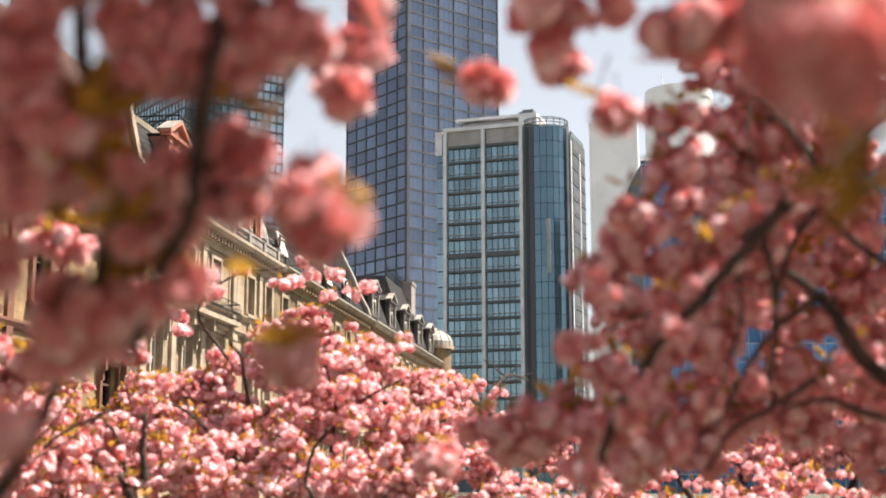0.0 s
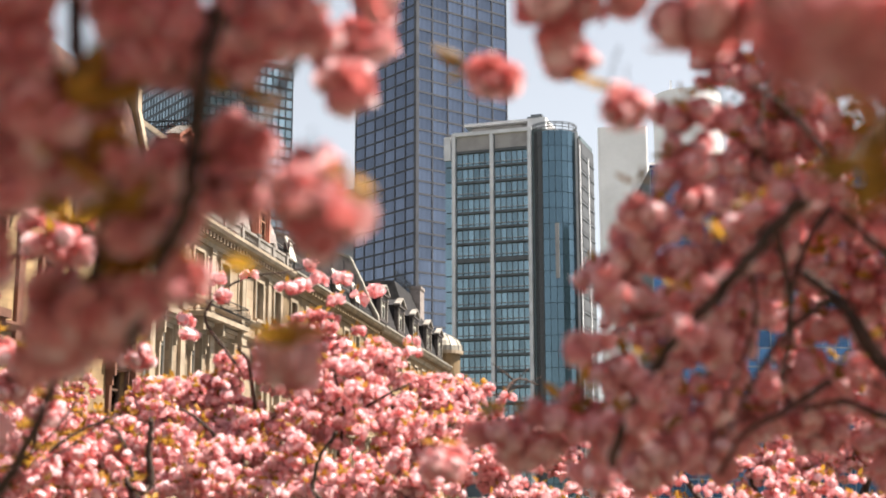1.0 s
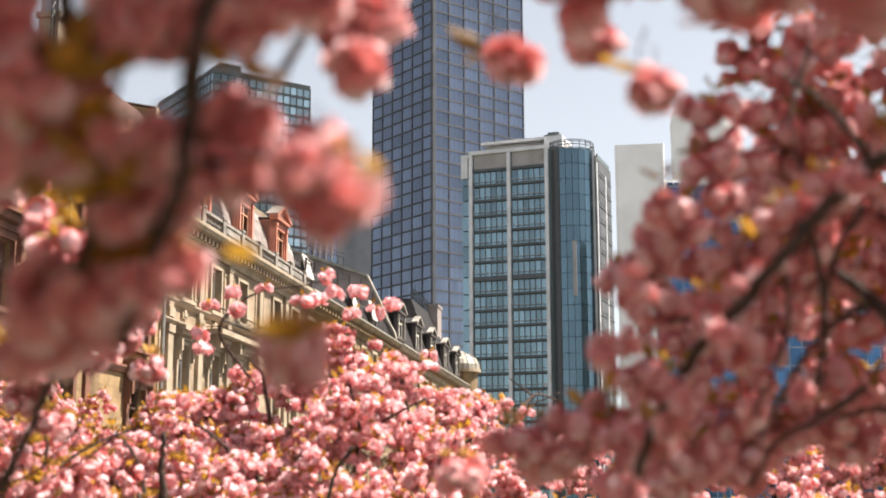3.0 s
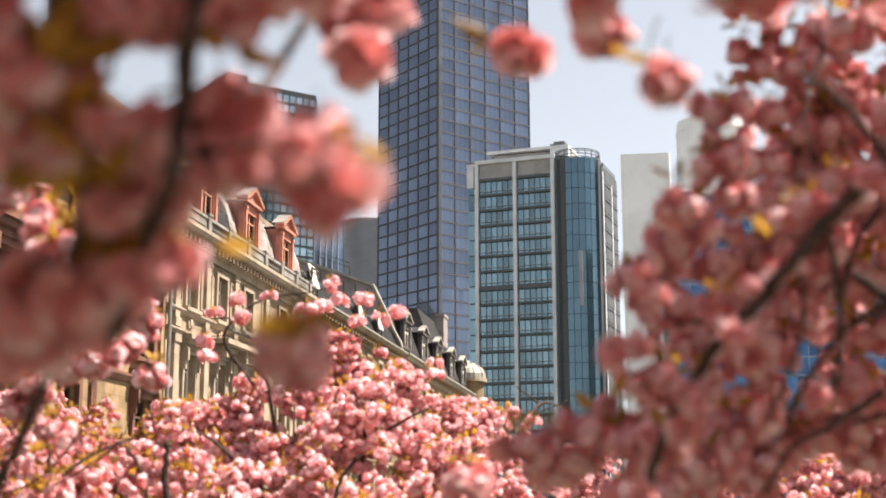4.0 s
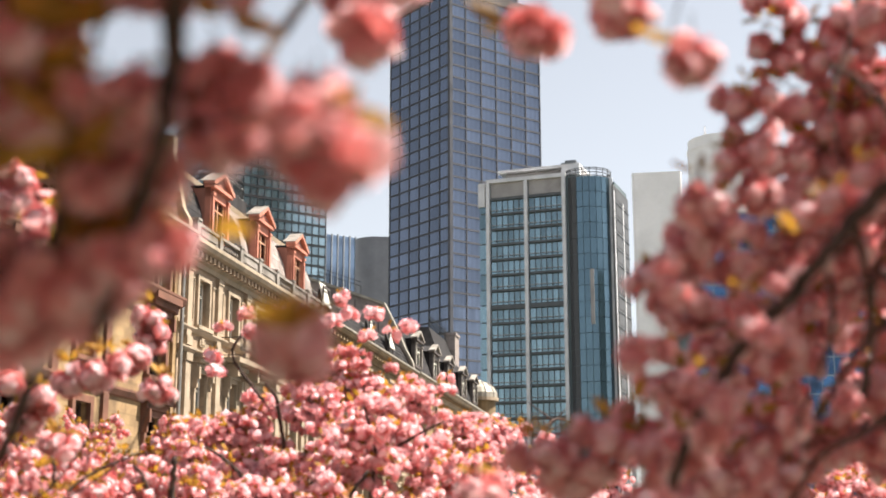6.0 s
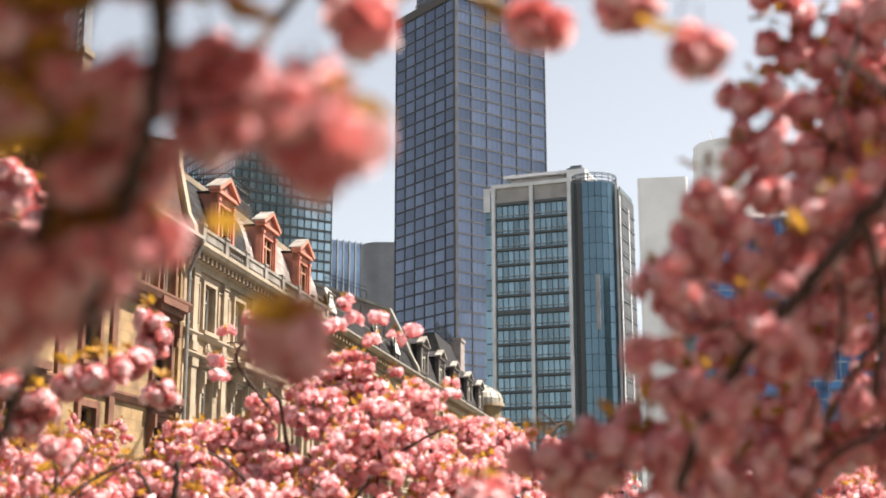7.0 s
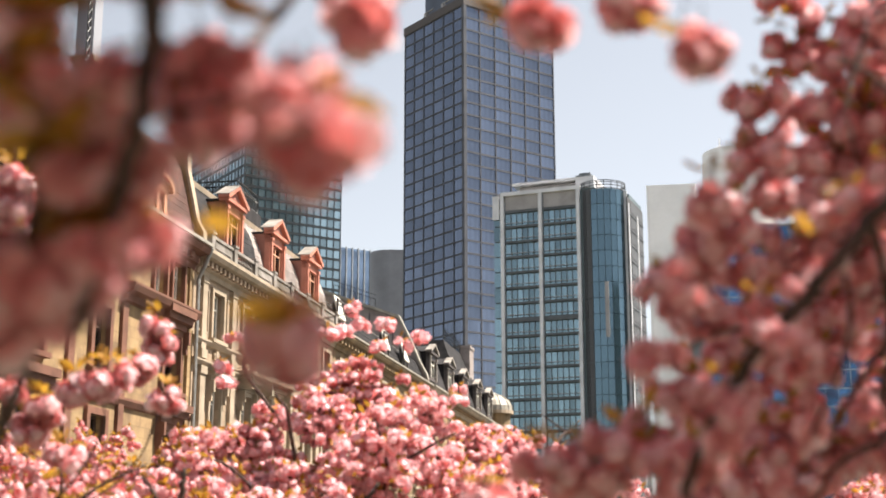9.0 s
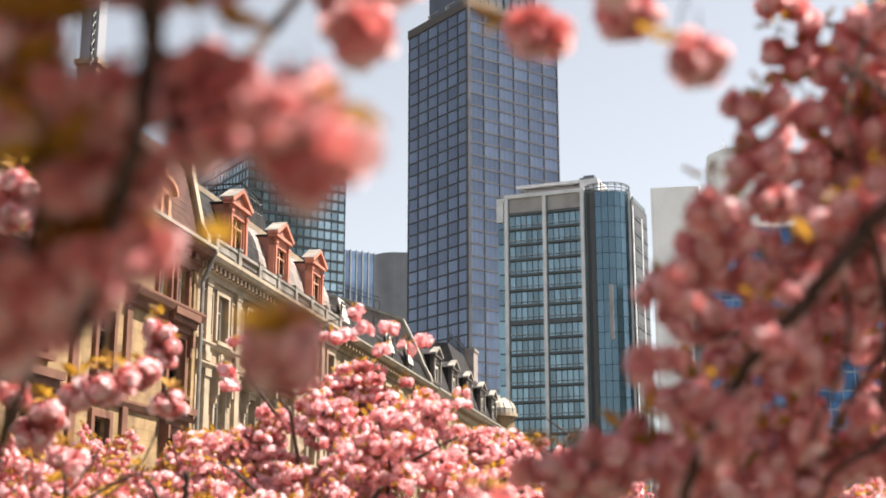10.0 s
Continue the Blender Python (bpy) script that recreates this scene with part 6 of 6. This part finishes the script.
MID_SPRAYS = [
    (-0.903, 3.127, 2.769, 5), (-0.912, 3.138, 2.716, 5), (-0.873, 3.135, 2.729, 4), (-0.725, 2.76, 2.553, 3), (-0.646, 2.669, 2.489, 3),
    (-0.67, 2.676, 2.457, 2), (-0.658, 2.758, 2.555, 2), (-0.9, 4.574, 2.689, 5), (-0.881, 4.586, 2.628, 5), (-0.889, 4.597, 2.578, 4),
    (-0.859, 3.714, 2.4, 5), (-0.908, 3.718, 2.383, 4), (-0.809, 3.71, 2.412, 3), (-0.863, 4.206, 2.49, 5), (-0.817, 4.421, 2.434, 5),
] + [
    (-0.983, 3.42, 2.351, 3), (-1.027, 3.833, 2.337, 5), (-1.069, 3.843, 2.291, 5), (-1.023, 4.06, 2.225, 5),
]
for x, y, z, n in MID_SPRAYS:
    cr.bunch((x, y, z), n, leaves=5, reach=0.036, size=1.05, broad=1.3)
LEFT_LOBES = [
    (-2.07, 8.62, 2.52, 0.26, 29), (-2.59, 9.32, 2.64, 0.35, 32), (-1.29, 7.3, 2.4, 0.16, 22), (-1.4, 5.51, 2.14, 0.25, 24), (-2.03, 6.33, 2.22, 0.36, 26),
    (-1.26, 6.33, 2.12, 0.28, 30), (-1.17, 7.18, 2.46, 0.16, 17), (-1.38, 4.93, 2.03, 0.24, 14), (-1.18, 5.34, 1.97, 0.26, 18), (-1.03, 6.34, 2.07, 0.23, 24), (-1.75, 7.6, 2.15, 0.4, 34), (-2.5, 8.2, 2.3, 0.4, 30),
]
for x, y, z, r, n in LEFT_LOBES:
    cr.lobe((x, y, z), r, n, leaves=7, size=0.86, n=(2, 4), broad=1.45)
cr.build(mid_left, 150, SHADE_TINTED)

# the trees in the middle, seen over their tops
mid = cherry_tree(None, "flowering cherry tree in full sun, rounded crown of pink blossom")
cr = Crown(11, 1.1)
limb(mid, [(-0.35, 7.3, 0), (-0.36, 7.28, 0.8), (-0.3, 7.2, 1.5)], 0.14, 0.09, "trunk", 12)
limb(mid, [(-0.401, 7.649, 1.601), (-0.531, 7.28, 1.82), (-0.633, 6.908, 2.048), (-0.632, 6.527, 2.307), (-0.641, 6.147, 2.564), (-0.656, 5.812, 2.604)], 0.02, 0.006)
limb(mid, [(-0.401, 7.649, 1.601), (-0.393, 7.385, 2.053), (-0.355, 7.155, 2.34), (-0.261, 6.92, 2.641)], 0.045, 0.01)
limb(mid, [(-0.401, 7.649, 1.601), (0.03, 7.503, 1.934), (0.302, 7.38, 2.171), (0.449, 7.26, 2.405)], 0.045, 0.01)
limb(mid, [(-0.401, 7.649, 1.601), (-0.09, 7.311, 2.052), (0.028, 7.012, 2.332), (-0.03, 6.721, 2.593)], 0.04, 0.01)
limb(mid, [(-0.511, 7.372, 1.964), (-0.859, 7.259, 2.052), (-1.051, 7.131, 2.194), (-1.166, 6.991, 2.388)], 0.03, 0.01)
limb(mid, [(-0.757, 6.63, 2.612), (-0.914, 6.628, 2.832), (-0.837, 6.638, 2.974), (-0.703, 6.66, 3.054), (-0.538, 6.691, 3.082), (-0.394, 6.722, 3.116)], 0.008, 0.003)
limb(mid, [(0.316, 7.718, 2.18), (0.584, 7.869, 2.409), (0.766, 8.021, 2.643), (0.933, 8.224, 2.633)], 0.014, 0.005)
limb(mid, [(0.785, 8.222, 2.66), (0.64, 8.203, 2.767)], 0.007, 0.003)
limb(mid, [(-0.444, 6.451, 1.967), (-0.336, 6.338, 2.17), (-0.128, 6.227, 2.355), (0.101, 6.129, 2.475)], 0.013, 0.005)
limb(mid, [(-0.606, 6.234, 2.042), (-0.746, 6.206, 2.191), (-0.873, 6.183, 2.315), (-0.962, 6.175, 2.364)], 0.012, 0.005)
limb(mid, [(-0.104, 6.428, 2.043), (0.079, 6.431, 2.172), (0.317, 6.433, 2.303), (0.452, 6.459, 2.33)], 0.012, 0.005)
limb(mid, [(-0.231, 6.307, 2.143), (-0.204, 6.215, 2.342), (-0.253, 6.124, 2.537)], 0.01, 0.005)
limb(mid, [(0.665, 8.261, 2.482), (0.755, 8.285, 2.603), (0.881, 8.305, 2.743)], 0.008, 0.003)
limb(mid, [(0.596, 8.245, 2.566), (0.716, 8.239, 2.582), (0.956, 8.213, 2.683)], 0.006, 0.003)
limb(mid, [(-0.36, 7.28, 0.8), (-0.939, 5.481, 1.842), (-0.950, 5.449, 2.021), (-0.955, 5.426, 2.155), (-0.942, 5.403, 2.278)], 0.024, 0.011)
limb(mid, [(-0.36, 7.28, 0.8), (-0.962, 5.470, 1.909), (-1.018, 5.448, 2.043), (-1.055, 5.426, 2.178), (-1.106, 5.416, 2.245)], 0.013, 0.006)
limb(mid, [(-0.36, 7.28, 0.8), (-0.267, 5.553, 1.838), (-0.303, 5.526, 1.998), (-0.269, 5.500, 2.135), (-0.201, 5.480, 2.226)], 0.013, 0.006)
CENTRE_LOBES = [
    (-0.38, 7, 2.75, 0.22, 37), (-0.1, 6.72, 2.6, 0.22, 41), (-0.5, 6.53, 2.56, 0.19, 30), (0.21, 7.46, 2.47, 0.23, 37), (-1.02, 6.87, 2.44, 0.17, 24),
    (-0.23, 6.27, 2.34, 0.3, 48), (-0.6, 6.3, 2.19, 0.22, 32), (0.16, 6.49, 2.23, 0.29, 41), (-1.07, 6.8, 2.32, 0.22, 27), (0.43, 7.54, 2.54, 0.13, 17),
    (0.63, 7.89, 2.33, 0.24, 24), (0.98, 8.51, 2.24, 0.28, 27), (-0.31, 5.92, 2.04, 0.31, 37), (-0.74, 5.94, 1.99, 0.29, 31), (0.07, 5.93, 1.97, 0.29, 31),
] + [
    (0.53, 6.83, 2.02, 0.28, 24), (-0.77, 6.85, 2.58, 0.13, 13), (-0.91, 6.98, 2.47, 0.16, 16), (-1.22, 7.29, 2.46, 0.17, 16), (-0.69, 6.60, 2.32, 0.18, 18), (-0.96, 6.62, 2.26, 0.18, 16), (-0.57, 6.92, 2.72, 0.14, 10),
]
for x, y, z, r, n in CENTRE_LOBES:
    cr.lobe((x, y, z), r, n, leaves=4, size=0.86, n=(2, 4), broad=1.45)
CENTRE_SPRAYS = [
    (-0.394, 6.721, 3.119, 3), (-0.354, 6.737, 3.041, 3), (-0.234, 6.931, 3.076, 3), (-0.074, 6.943, 3.005, 3), (-0.161, 6.95, 2.976, 2),
    (-0.272, 6.758, 2.93, 3), (-0.435, 6.647, 2.987, 3), (-0.814, 6.352, 2.973, 2), (-0.938, 6.468, 2.92, 2), (-0.989, 6.495, 2.793, 4),
    (-0.954, 6.411, 2.702, 3), (0.129, 6.992, 2.744, 2), (-0.511, 6.552, 2.961, 3), (-0.689, 6.545, 3.015, 2), (-0.813, 6.468, 2.906, 3),
]
for x, y, z, n in CENTRE_SPRAYS:
    cr.bunch((x, y, z), n, leaves=2, reach=0.036, size=1.12)
cr.build(mid, 200)

back = cherry_tree(None, "flowering cherry tree standing behind the others, sunlit pink crown")
cr = Crown(13, 1.1)
limb(back, [(2.3, 7.6, 0), (2.3, 7.55, 0.9), (2.2, 7.4, 1.7)], 0.14, 0.08, "trunk", 12)
BACK_LOBES = [
    (1.35, 8.63, 2.13, 0.3, 41), (1.64, 7.79, 2.21, 0.31, 44), (1.95, 7.27, 2.2, 0.33, 48), (2.27, 7.06, 2.22, 0.35, 51), (2.65, 7.04, 2.25, 0.41, 44),
    (1.31, 7.15, 1.88, 0.38, 34), (1.92, 6.52, 1.89, 0.37, 34), (0.78, 6.39, 1.87, 0.26, 22), (1.27, 6.68, 1.85, 0.26, 22), (1.70, 6.46, 1.84, 0.26, 22), (2.12, 6.23, 1.84, 0.26, 22),
]
for x, y, z, r, n in BACK_LOBES:
    limb(back, [(2.2, 7.4, 1.7), ((2.2 + x) / 2, (7.4 + y) / 2, 1.75), (x, y, z)], 0.045, 0.01)
    cr.lobe((x, y, z), r, round(n * 0.62), leaves=4, size=0.86, n=(2, 4), broad=1.45)
cr.build(back, 0)
